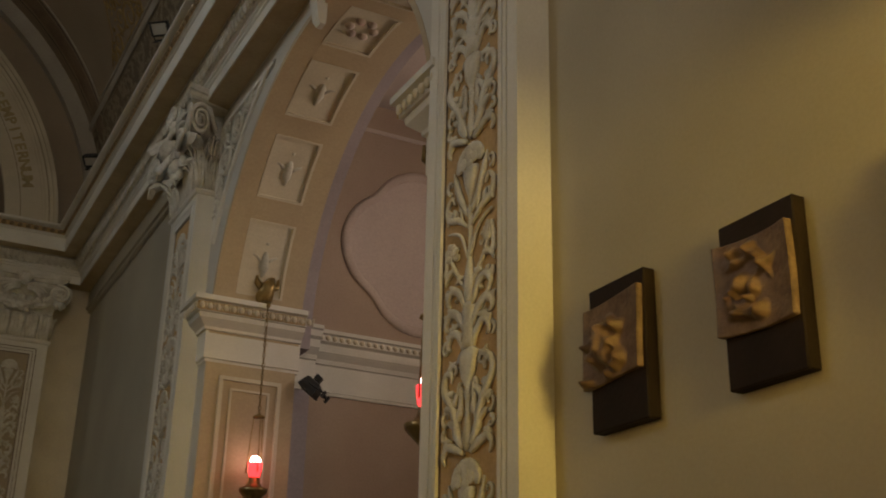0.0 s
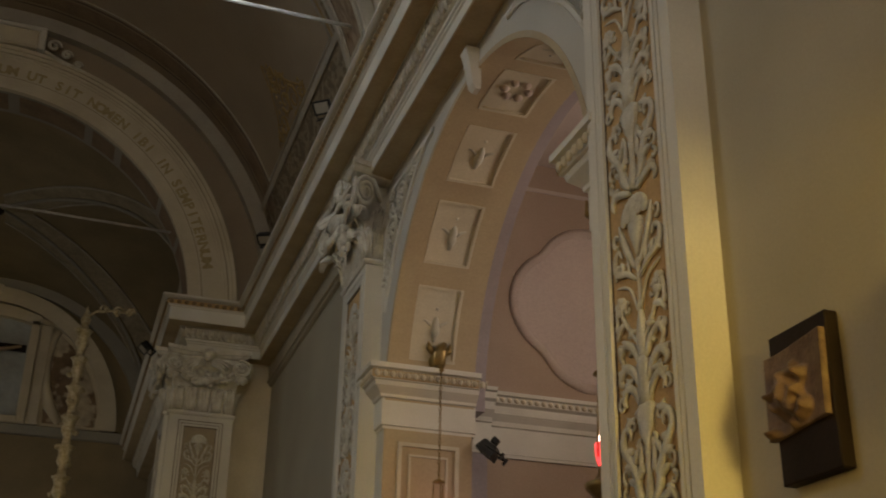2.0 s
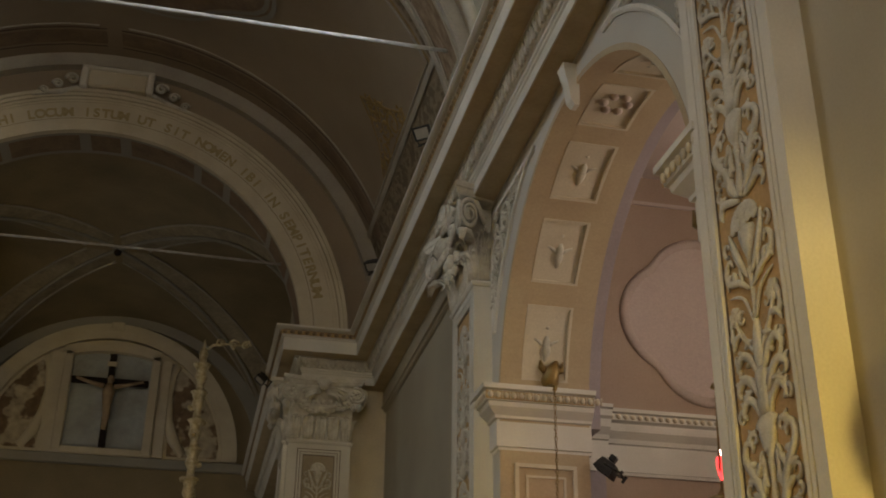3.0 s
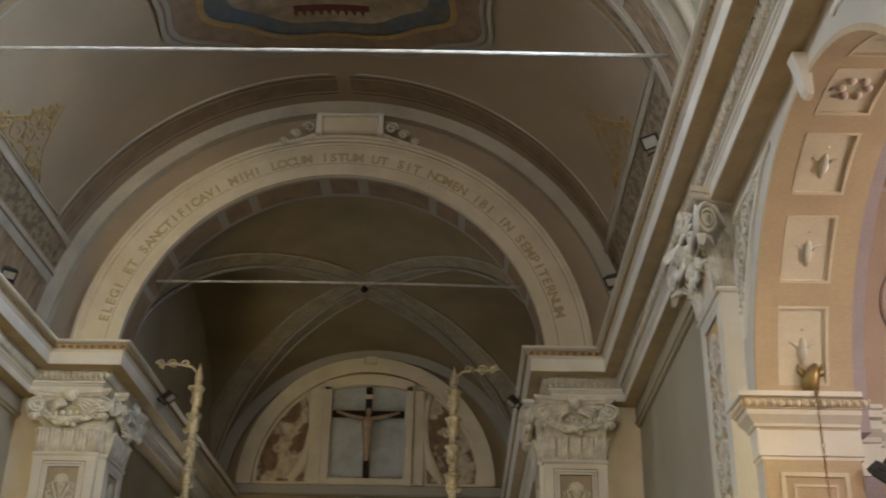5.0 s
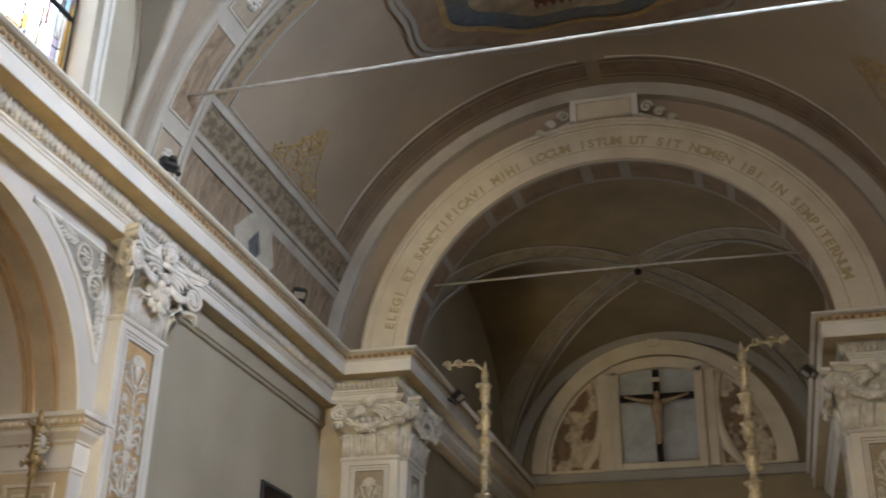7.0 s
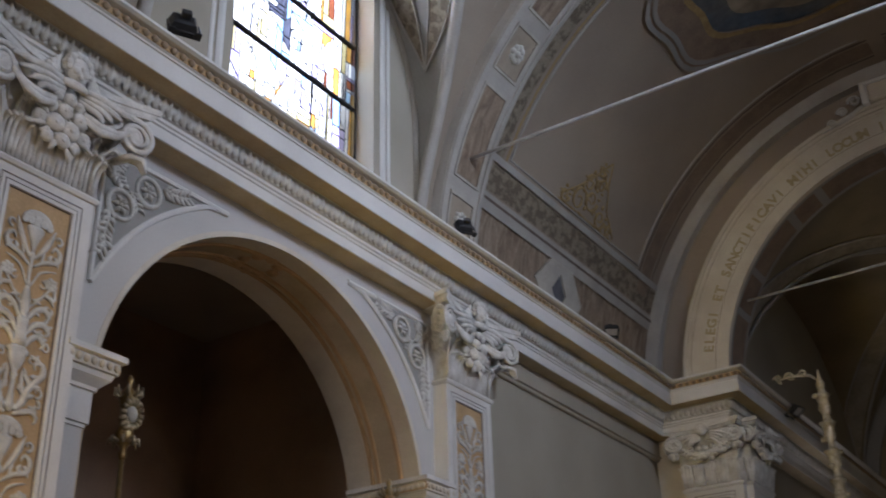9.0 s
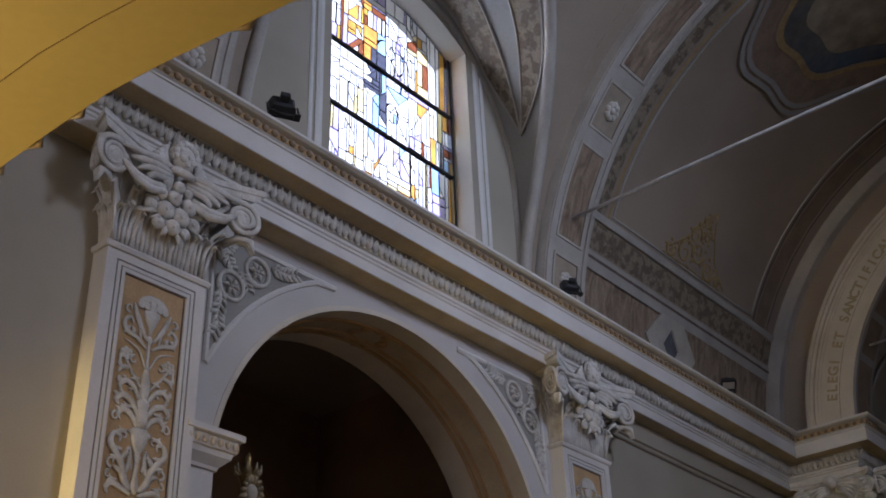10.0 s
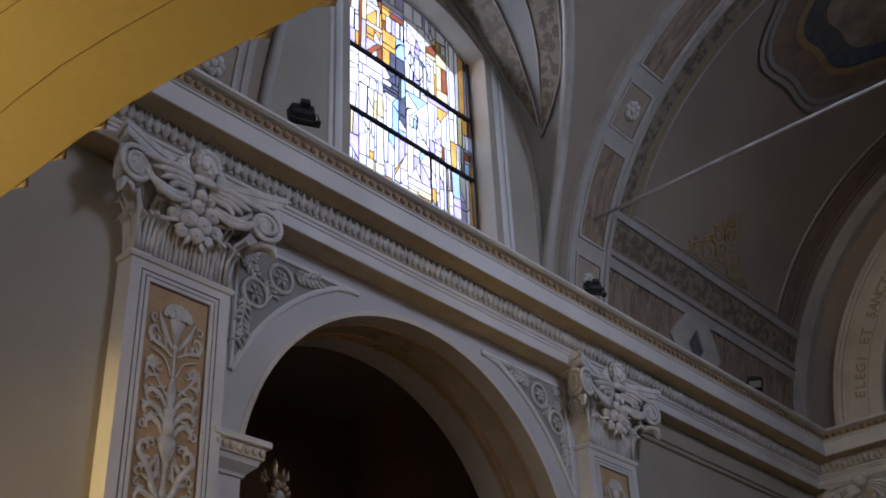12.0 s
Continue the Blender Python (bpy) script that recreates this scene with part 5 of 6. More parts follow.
def build_pilaster(label, top=5.88, W=0.445, D=0.175, pw=0.265, shape=(1.32, 1.26, 0.82, 1.12), ground=OCHRE):
    """A pilaster with panel, relief and capital; with no shape given the capital is the garlanded one."""
    p = thing("pilaster", label, "pilaster", "nave pilasters")
    part("shaft", Geo().box(-W, W, 0, D - 0.03, 0, top), WHITE, p)
    pt = top - 0.205
    fr = Geo().box(-W, -pw - 0.09, D - 0.035, D, 0, top).box(pw + 0.09, W, D - 0.035, D, 0, top).box(-pw - 0.09, pw + 0.09, D - 0.035, D, pt + 0.09, top).box(-pw - 0.09, pw + 0.09, D - 0.035, D, 0, 0.5)
    part("face_frame", fr, WHITE, p)
    for a, b, h, m in ((0.0, 0.010, -0.004, DARKLINE), (0.010, 0.040, 0.012, WHITE), (0.040, 0.050, -0.006, DARKLINE), (0.050, 0.078, 0.010, WHITE), (0.078, 0.09, 0.0, DARKLINE)):
        mo = Geo()
        y1 = D - 0.01 + h
        mo.box(-pw - b, -pw - a, D - 0.04, y1, 0.5, pt + b).box(pw + a, pw + b, D - 0.04, y1, 0.5, pt + b).box(-pw - a, pw + a, D - 0.04, y1, pt + a, pt + b)
        part("panel_moulding", mo, m, p)
    part("panel_ground", Geo().box(-pw, pw, D - 0.06, D - 0.020, 0.5, pt), ground, p, "ochre painted panel ground")
    rel = pilaster_relief()
    rel.v = [(q[0] * pw / 0.255, q[1] + D - 0.022, q[2] + top - 5.945) for q in rel.v]
    part("relief", rel, STUCCO, p, "white stucco candelabrum relief")
    # neck ring
    loops = []
    for z, k in ((top - 0.05, 0.0), (top - 0.045, 0.018), (top - 0.02, 0.03), (top, 0.022)):
        loops.append([(-W - k, 0, z), (W + k, 0, z), (W + k, D + k, z), (-W - k, D + k, z)])
    part("neck_ring", Geo().rings(loops, smooth=False), WHITE, p)
    bell, leaves, volutes, slab, head, swag = capital(*shape) if shape else garland_capital()
    up = Matrix.Translation((0, 0.0, top))
    cap = part("capital", bell.moved(up), CAPSTUCCO, p, "white stucco composite capital")
    for lf in leaves:
        part("leaf", lf.moved(up), CAPSTUCCO, cap)
    for e in (-1, 1):
        part("volute", volutes[e].moved(up), CAPSTUCCO, cap)
    part("slab", slab.moved(up), CAPSTUCCO, cap)
    part("winged_head", head.moved(up), CAPSTUCCO, cap)
    tagged(part("fruit_swag", swag.moved(up), CAPSTUCCO, cap), kind="stuff")
    return p


first = build_pilaster("white pilaster with ochre panel, candelabrum relief and composite capital")
first.matrix_basis = pose(-XW, PIL[0], 0, 0, 0, -90)
copy_thing(first, pose(-XW, PIL[1], 0, 0, 0, -90))
for y in PIL:
    copy_thing(first, pose(XW, y, 0, 0, 0, 90))
pier = build_pilaster("white arch-pier pilaster with ochre panel and garlanded capital", 5.80, 0.43, 0.15, 0.21, None, UMBER)
tagged(pier, group="arch pier pilasters")
pier.matrix_basis = pose(-3.54, YE - 0.13, 0, 0, 0, 180)
copy_thing(pier, pose(3.49, YE - 0.13, 0, 0, 0, 180))
for s in (-1, 1):
    tagged(copy_thing(pier, pose(s * (AR - 0.02), YE + 0.265, 0, 0, 0, s * 90)), "white pilaster with garlanded capital inside the chancel arch")

# ---- stained window ----
win = thing("window_1", "stained glass window with coloured rectangles and iron bars", "window", kind="structure")
gx = -4.73
rnd = random.Random(7)
BARS = (8.05, 8.90, 9.765)
FORM = (7.03, 7.27, 9.12, 9.96)
LOOPS = ((7.58, 9.93, 0.11, 0.24), (7.46, 10.05, 0.13, 0.20), (7.30, 10.12, 0.14, 0.12), (7.38, 9.25, 0.10, 0.14))
part("frame", Geo().box(gx - 0.03, gx + 0.03, WY0 - 0.02, WY0 + 0.035, WZ0, WZ1 + 0.1).box(gx - 0.03, gx + 0.03, WY1 - 0.035, WY1 + 0.02, WZ0, WZ1 + 0.1), LEAD, win, "black iron frame")
for z in BARS:
    part("bar", Geo().box(gx - 0.015, gx + 0.03, WY0, WY1, z - 0.017, z + 0.017), LEAD, win, "black iron crossbar")
leads = Geo()


def split(poly, p, d):
    """Cuts a convex polygon in two along the line through p with direction d."""
    side = [(q[0] - p[0]) * d[1] - (q[1] - p[1]) * d[0] for q in poly]
    out = ([], [])
    for k, q in enumerate(poly):
        r, a, b = poly[(k + 1) % len(poly)], side[k], side[(k + 1) % len(poly)]
        out[a < 0].append(q)
        if (a < 0) != (b < 0):
            f = a / (a - b)
            c = (q[0] + (r[0] - q[0]) * f, q[1] + (r[1] - q[1]) * f)
            out[0].append(c)
            out[1].append(c)
    return out


def area(poly):
    return abs(sum(poly[k - 1][0] * poly[k][1] - poly[k][0] * poly[k - 1][1] for k in range(len(poly)))) / 2


def hue(y, z):
    """Colour of a pane: amber and brown outside, pale blue in the middle, a dark form in its heart."""
    u, k = (y - WY0) / (WY1 - WY0), rnd.random()
    if FORM[0] < y < FORM[1] and FORM[2] < z < FORM[3]:
        return 7 if k < 0.85 else 6
    if z > 9.85 and not 0.45 < u < 0.7:
        return (2, 3, 0, 0, 4, 1, 2, 5, 0, 1)[int(k * 10)]
    if 0.32 < u < 0.74 and z > 8.5:
        return 0 if k < 0.72 else (6, 1, 4)[int(k * 99) % 3]
    if u > 0.74 or (u > 0.55 and z < 8.7):
        return (5, 2, 3, 1, 0, 5, 0, 6, 1, 4)[int(k * 10)]
    return 0 if k < 0.66 else (1, 5, 2, 4, 1, 5)[int(k * 77) % 6]


todo = []
cols = [WY0 + 0.03 + (WY1 - WY0 - 0.06) * k / 6 for k in range(7)]
rows_ = [WZ0, *BARS, WZ1 + 0.4]
for a, b in zip(cols, cols[1:]):
    for c, d in zip(rows_, rows_[1:]):
        if c < window_top((a + b) / 2) - 0.05:
            todo.append([(a, c), (b, c), (b, min(d, window_top(b))), (a, min(d, window_top(a)))])
while todo:
    poly = todo.pop()
    s_ = area(poly)
    cy_, cz0 = sum(q[0] for q in poly) / len(poly), sum(q[1] for q in poly) / len(poly)
    if s_ > 0.05 or (s_ > 0.014 and rnd.random() < 0.72):
        k = rnd.random()
        slant = 0.03 if k < 0.80 else rnd.uniform(0.5, 1.1) * rnd.choice((-1, 1))
        d_ = (slant, 1) if rnd.random() < 0.62 else (1, slant)
        parts_ = split(poly, (cy_ + rnd.uniform(-0.07, 0.07), cz0 + rnd.uniform(-0.1, 0.1)), d_)
        if all(len(q) > 2 and area(q) > 0.003 for q in parts_):
            todo += parts_
            continue
    ob = part("pane", Geo().add([(gx, q[0], q[1]) for q in poly], [tuple(range(len(poly)))]), GLASS_COLORS[hue(cy_, cz0)], win)
    ob.visible_shadow = False
    for k in range(len(poly)):
        leads.tube([(gx + 0.004, *poly[k - 1]), (gx + 0.004, *poly[k])], 0.0060, 4)
# painted loops beside the dark form
for k, (y, z, ry, rz) in enumerate(LOOPS):
    leads.tube([(gx + 0.01, y + ry * math.cos(t), z + rz * math.sin(t)) for t in np.linspace(-1.9 + 0.4 * k, 2.1 + 0.5 * k, 16)], [0.004 + 0.011 * abs(math.sin(q * 0.45 + k)) for q in range(16)], 5, (0.3, 1, 1))
part("lead_lines", leads, LEAD, win, "thin black lead lines")

# ---- iron tie rods ----
for (x, y, z, r) in ((4.3, 9.81, 8.71, 0.021), (2.80, YE + 0.3, 8.67, 0.021)):
    g = Geo().tube([(-x, y, z), (-x * 0.3, y, z + 0.016), (x * 0.3, y, z + 0.012), (x, y, z - 0.02)], r, 8)
    solo("tie_rod", g, RODIRON, "pale painted iron tie rod spanning the vault", "tie rod", "tie rods")

# ---- floodlights ----
def floodlight():
    f = thing("floodlight", "black metal floodlight on a bracket", "floodlight", "floodlights on the cornice")
    body = Geo()
    loops = []
    for y, w, h in ((-0.07, 0.085, 0.07), (-0.055, 0.115, 0.09), (0.03, 0.14, 0.105), (0.06, 0.14, 0.105)):
        loops.append([(-w, y, -h), (w, y, -h), (w, y, h), (-w, y, h)])
    body.rings(loops, smooth=False)
    b = part("body", body, IRON, f)
    part("glass", Geo().box(-0.115, 0.115, 0.055, 0.066, -0.082, 0.082), LENS, b, "glass front with its bright reflection put into a pale colour")
    part("rim", Geo().box(-0.145, -0.115, 0.05, 0.078, -0.11, 0.11).box(0.115, 0.145, 0.05, 0.078, -0.11, 0.11).box(-0.115, 0.115, 0.05, 0.078, 0.082, 0.11).box(-0.115, 0.115, 0.05, 0.078, -0.11, -0.082), IRON, b)
    part("junction_box", Geo().chamfer(-0.05, 0.05, -0.15, -0.08, -0.035, 0.045, 0.008), IRON, b)
    part("bracket", Geo().tube([(-0.158, 0, 0.02), (-0.158, -0.01, -0.10), (-0.15, -0.02, -0.185), (0.15, -0.02, -0.185), (0.158, -0.01, -0.10), (0.158, 0, 0.02)], 0.013, 5).box(-0.165, -0.10, -0.05, 0.03, -0.205, -0.185).box(0.10, 0.165, -0.05, 0.03, -0.205, -0.185), IRON, f)
    return f


f0 = floodlight()
SPOTS = ((-3.80, 4.99, 7.50, -40, 62), (-3.84, 9.28, 7.50, -35, 55), (-3.78, 12.75, 7.42, -95, 215), (3.78, 12.72, 7.42, -95, 150), (3.82, 9.80, 7.64, -75, 140))
for i, (x, y, z, tilt, yaw) in enumerate(SPOTS):
    m = pose(x, y, z, tilt * 0.6, 0, yaw) @ Matrix.Scale(0.82, 4)
    if i == 0:
        f0.matrix_basis = m
    else:
        copy_thing(f0, m)
for x, y, z, yaw in ((5.42, 9.22, 4.10, 60), (-2.72, 17.0, 7.25, -100), (2.72, 17.0, 7.25, 100)):
    small = tagged(copy_thing(f0, pose(x, y, z, -50, 0, yaw)), "black metal floodlight fixed by the cornice")
    small.scale = (0.8, 0.8, 0.8)

# ---- relief plaques on the wall ----
def plaque(yc, seed, label, count):
    p = thing("plaque", label, "plaque", "wall plaques", at=(XW, yc, 2.80))
    rn = random.Random(seed)
    part("board", Geo().chamfer(-0.058, -0.001, -0.175, 0.175, -0.285, 0.285, 0.005), DARKWOOD, p, "dark wooden backing board")
    n, m = 64, 64
    bumps = [(rn.gauss(0.035, 0.055), rn.gauss(-0.03, 0.06), rn.uniform(0.010, 0.030), rn.uniform(0.4, 1.4)) for _ in range(count)]
    ridges = [(rn.uniform(-0.06, 0.10), rn.uniform(-0.11, 0.09), rn.uniform(0, 3.1)) for _ in range(6)]
    rows = []
    for i in range(n + 1):
        row = []
        for j in range(m + 1):
            y, z = -0.172 + 0.344 * j / m, -0.157 + 0.314 * i / n
            h = sum(a * math.exp(-((y - by) ** 2 + (z - bz) ** 2) / (r * r)) for by, bz, r, a in bumps) * 0.030
            for ry, rz, ra in ridges:
                dd = (y - ry) * math.sin(ra) - (z - rz) * math.cos(ra)
                al = (y - ry) * math.cos(ra) + (z - rz) * math.sin(ra)
                h += 0.022 * math.exp(-(dd / 0.011) ** 2 - (al / 0.06) ** 2)
            h = max(0, h - 0.005) * 1.15
            h = min(h, 0.042 + 0.25 * (h - 0.042)) if h > 0.042 else h
            edge = min(1, min(i, n - i, j, m - j) / 5)
            curl = 0.012 * (abs(y) / 0.172) ** 3
            row.append((-0.074 - h * edge * 1.1 - curl, y + 0.012 + 0.006 * math.sin(z * 9 + seed), z + 0.05 + 0.012 * math.sin(y * 8 + seed)))
        rows.append(row)
    g = Geo().rings(rows, closed=False)
    back = [[(-0.056, q[1], q[2]) for q in r] for r in (rows[0], rows[-1])]
    g.rings([rows[0], back[0]], closed=False).rings([rows[-1], back[1]], closed=False)
    g.rings([[r[0] for r in rows], [(-0.056, r[0][1], r[0][2]) for r in rows]], closed=False).rings([[r[-1] for r in rows], [(-0.056, r[-1][1], r[-1][2]) for r in rows]], closed=False)
    part("relief", g, BRONZE, p, "brown terracotta relief slab with curled edges", weld=True)
    return p


plaque(3.305, 3, "dark board with a crowded brown terracotta relief on the wall", 34)
plaque(2.54, 5, "dark board with a brown terracotta relief of one bold form", 14)
plaque(1.775, 9, "dark board with a brown terracotta relief beside the loft", 20)

fr = thing("wall_frame", "dark framed board hanging on the plaster wall", "picture", at=(-XW, 13.95, 4.46))
part("board", Geo().box(0.0, 0.03, -0.42, 0.42, -0.6, 0.6), DARKWOOD, fr)
part("frame", Geo().chamfer(0.0, 0.05, -0.48, -0.42, -0.66, 0.66, 0.008).chamfer(0.0, 0.05, 0.42, 0.48, -0.66, 0.66, 0.008).chamfer(0.0, 0.05, -0.42, 0.42, 0.6, 0.66, 0.008).chamfer(0.0, 0.05, -0.42, 0.42, -0.66, -0.6, 0.008), IRON, fr)

# ---- hanging lamps on the chapel imposts ----
def sanctuary_lamp(x, y, ztop, drop, label):
    l = thing("sanctuary_lamp", label, "lamp", "hanging red lamps", at=(x, y, ztop))
    g = Geo()
    g.tube([(0.02, 0.12, 0.0), (0.0, 0.04, 0.10), (0.03, 0.0, 0.20), (0.06, 0.0, 0.27)], (0.07, 0.085, 0.06, 0.02), 8)
    g.tube([(0, 0.03, 0.14), (-0.08, 0.02, 0.22), (-0.09, 0.02, 0.29)], (0.035, 0.03, 0.008), 6)
    g.tube([(0.03, 0.03, 0.16), (0.11, 0.02, 0.20), (0.12, 0.02, 0.28)], (0.035, 0.03, 0.008), 6)
    g.tube([(0, 0.02, 0.02), (0.02, -0.06, 0.0), (0.0, -0.10, -0.03)], (0.05, 0.03, 0.015), 6)
    part("bracket", g, BRASS, l, "aged brass winged bracket")
    c = Geo()
    n = int(drop / 0.045)
    for i in range(n):
        z = -0.03 - drop * (i + 0.5) / n
        a = 1 if i % 2 else 0
        c.tube([(0.012 * math.cos(t) * a, -0.10 + 0.012 * math.cos(t) * (1 - a), z + 0.024 * math.sin(t)) for t in np.linspace(0, 2 * math.pi, 7)], 0.0045, 4)
    part("chain", c, BRASS, l, "thin brass chain")
    zb = -0.03 - drop
    part("canopy", Geo().lathe((0, -0.10, zb - 0.02), [(0.03, 0), (0.055, 0.005), (0.05, 0.02), (0.02, 0.035), (0.01, 0.05)], 10), BRASS, l)
    h = Geo()
    for k in range(3):
        t = k * 2.094 + 0.5
        h.tube([(0.045 * math.cos(t), -0.10 + 0.045 * math.sin(t), zb - 0.02), (0.075 * math.cos(t), -0.10 + 0.075 * math.sin(t), zb - 0.48)], 0.006, 4)
    part("chain_strand", h, BRASS, l)
    part("glass", Geo().lathe((0, -0.10, zb - 0.52), [(0.04, 0), (0.05, 0.03), (0.058, 0.08), (0.06, 0.12), (0.055, 0.125)], 12), REDGLASS, l, "glowing red glass cup")
    part("flame", Geo().ball((0, -0.10, zb - 0.39), (0.047, 0.047, 0.055), 10, 8), FLAME, l)
    part("bowl", Geo().lathe((0, -0.10, zb - 0.80), [(0.01, 0), (0.03, 0.03), (0.02, 0.06), (0.06, 0.10), (0.115, 0.16), (0.12, 0.19), (0.08, 0.20), (0.05, 0.24), (0.045, 0.28), (0.02, 0.28)], 12), BRASS, l, "turned brass bowl")
    return l


sanctuary_lamp(4.90, 9.15, 4.745, 0.98, "brass sanctuary lamp with red glass hanging from a chain")
near_lamp = sanctuary_lamp(4.60, 5.20, 4.22, 0.66, "brass sanctuary lamp with red glass near the jamb")
near_lamp.matrix_basis = pose(4.60, 5.20, 4.22, 0, 0, 180)
lamp("sanctuary_flame_light", 'POINT', (4.90, 9.00, 3.30), (0, 0, 0), 1.6, (1.0, 0.12, 0.10), soft=0.05)

# ---- brass processional lantern by the dark chapel ----
lan = thing("processional_lantern", "ornate gilt lantern hanging on the chapel jamb", "lantern", at=(-4.62, 5.53, 4.18))
part("staff", Geo().tube([(0, 0, -3.2), (0, 0, 0.05)], 0.02, 8), BRASS, lan)
part("body", Geo().lathe((0, 0, 0), [(0.02, -0.06), (0.035, -0.02), (0.02, 0.02), (0.06, 0.08), (0.075, 0.14), (0.05, 0.20), (0.05, 0.36), (0.075, 0.42), (0.05, 0.47), (0.02, 0.53), (0.03, 0.57), (0.008, 0.62)], 10), BRASS, lan)
part("medallion", Geo().ball((0.06, 0, 0.29), (0.03, 0.055, 0.065), 14, 8), FRAMEPALE, lan, "pale oval medallion")
g = Geo()
for k in range(14):
    t = k * math.pi / 7
    c, q = math.cos(t), math.sin(t)
    g.tube([(0.05, 0.06 * c, 0.29 + 0.075 * q), (0.07, 0.08 * c, 0.29 + 0.10 * q), (0.06, 0.10 * c + 0.02 * q, 0.29 + 0.125 * q), (0.05, 0.11 * c + 0.04 * q, 0.29 + 0.13 * q)], (0.016, 0.024, 0.020, 0.008), 6)
for k in range(8):
    t = k * math.pi / 4
    g.tube([(0.05 * math.cos(t), 0.05 * math.sin(t), 0.08), (0.11 * math.cos(t), 0.11 * math.sin(t), 0.10), (0.12 * math.cos(t), 0.12 * math.sin(t), 0.05)], (0.014, 0.018, 0.005), 5)
    g.tube([(0.05 * math.cos(t), 0.05 * math.sin(t), 0.43), (0.10 * math.cos(t), 0.10 * math.sin(t), 0.46), (0.105 * math.cos(t), 0.105 * math.sin(t), 0.52)], (0.014, 0.017, 0.005), 5)
tagged(part("ornament", g, OLDGILT, lan), kind="stuff")
tagged(copy_thing(lan, pose(-4.72, 9.05, 4.15)), "ornate gilt lantern at the far chapel jamb")

# ---- organ loft over the camera ----
loft = thing("organ_loft", "yellow boarded loft underside with curved front edge", "loft", kind="structure")
def front(x):
    t = min(1, max(0, (x + 0.35) / 1.2))
    return 1.25 + 0.14 * t * t * (3 - 2 * t)
xs = np.linspace(-4.4, 4.4, 45)
g = Geo().rings([[(x, -7.0, 3.50), (x, front(x), 3.50), (x, front(x) + 0.012, 3.53), (x, front(x), 3.62), (x, -7.0, 3.62)] for x in xs], smooth=False)
part("deck", g, LOFTWOOD, loft)
for off in (0.21, 0.42, 0.9, 1.5, 2.1):
    part("board_joint", Geo().tube([(x, front(x) * (1 if off < 0.5 else 0.6) - off, 3.5) for x in xs], 0.002, 4), mat("board_joint_%d" % int(off * 100), (0.34, 0.25, 0.09)) if off == 0.21 else bpy.data.materials["board_joint_21"], loft, "dark joint between boards")
g = Geo()
for x in xs[::1]:
    if rnd.random() < 0.55:
        g.tube([(x, front(x) + 0.0, 3.515), (x + 0.05, front(x + 0.05) + 0.022, 3.515), (x + 0.09, front(x + 0.09) + 0.006, 3.515)], (0.008, 0.013, 0.005), 5)
part("edge_carving", g, GILT, loft, "small carved leaf tips along the edge")
part("parapet", Geo().rings([[(x, front(x) - 0.08, 3.62), (x, front(x) - 0.03, 3.62), (x, front(x) - 0.03, 4.5), (x, front(x) - 0.08, 4.5)] for x in xs], smooth=False), CREAM, loft, "cream loft parapet")
for x, y, z, power in LOFT_LAMPS:
    pl = thing("pendant_lamp", "small warm lamp hanging under the loft", "lamp", "loft lamps", at=(x, y, 3.5))
    part("stem", Geo().tube([(0, 0, 0), (0, 0, z + 0.18 - 3.5)], 0.01, 6), BRASS, pl)
    part("shade", Geo().lathe((0, 0, z + 0.11 - 3.5), [(0.13, 0.0), (0.12, 0.03), (0.05, 0.08), (0.02, 0.09)], 12), BRASS, pl)

# ---- chancel ----
g = Geo()
for s in (-1, 1):
    yw = (17.9, 19.3)
    if s < 0:
        prism(g, -CX, -CX - 0.3, YE + 0.66, yw[0], 0, 0, 12.6, 12.6)
        prism(g, -CX, -CX - 0.3, yw[1], YC, 0, 0, 12.6, 12.6)
        prism(g, -CX, -CX - 0.3, yw[0], yw[1], 0, 0, 3.2, 3.2)
        prism(g, -CX, -CX - 0.3, yw[0], yw[1], 5.2, 5.2, 12.6, 12.6)
    else:
        prism(g, CX, CX + 0.3, YE + 0.66, YC, 0, 0, 12.6, 12.6)
solo("wall_chancel", g, WALL, "grey plastered chancel side walls", "wall", kind="structure")
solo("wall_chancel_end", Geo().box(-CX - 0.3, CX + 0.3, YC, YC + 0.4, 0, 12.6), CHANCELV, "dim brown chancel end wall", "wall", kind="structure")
YM, YH = 19.95, 3.65
def cz(x, y):
    a = RZ + 3.3 * math.sqrt(max(0, 1 - (x / CX) ** 2))
    b = RZ + 3.3 * math.sqrt(max(0, 1 - ((y - YM) / YH) ** 2))
    return max(a, b)
n = 48
g = Geo().rings([[(CX * math.sin(math.pi / 2 * (2 * j / n - 1)), YM + YH * math.sin(math.pi / 2 * (2 * i / n - 1)), 0) for j in range(n + 1)] for i in range(n + 1)], closed=False)
g.v = [(x, y, cz(x, y)) for x, y, _ in g.v]
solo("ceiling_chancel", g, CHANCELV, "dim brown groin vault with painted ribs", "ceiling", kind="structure")
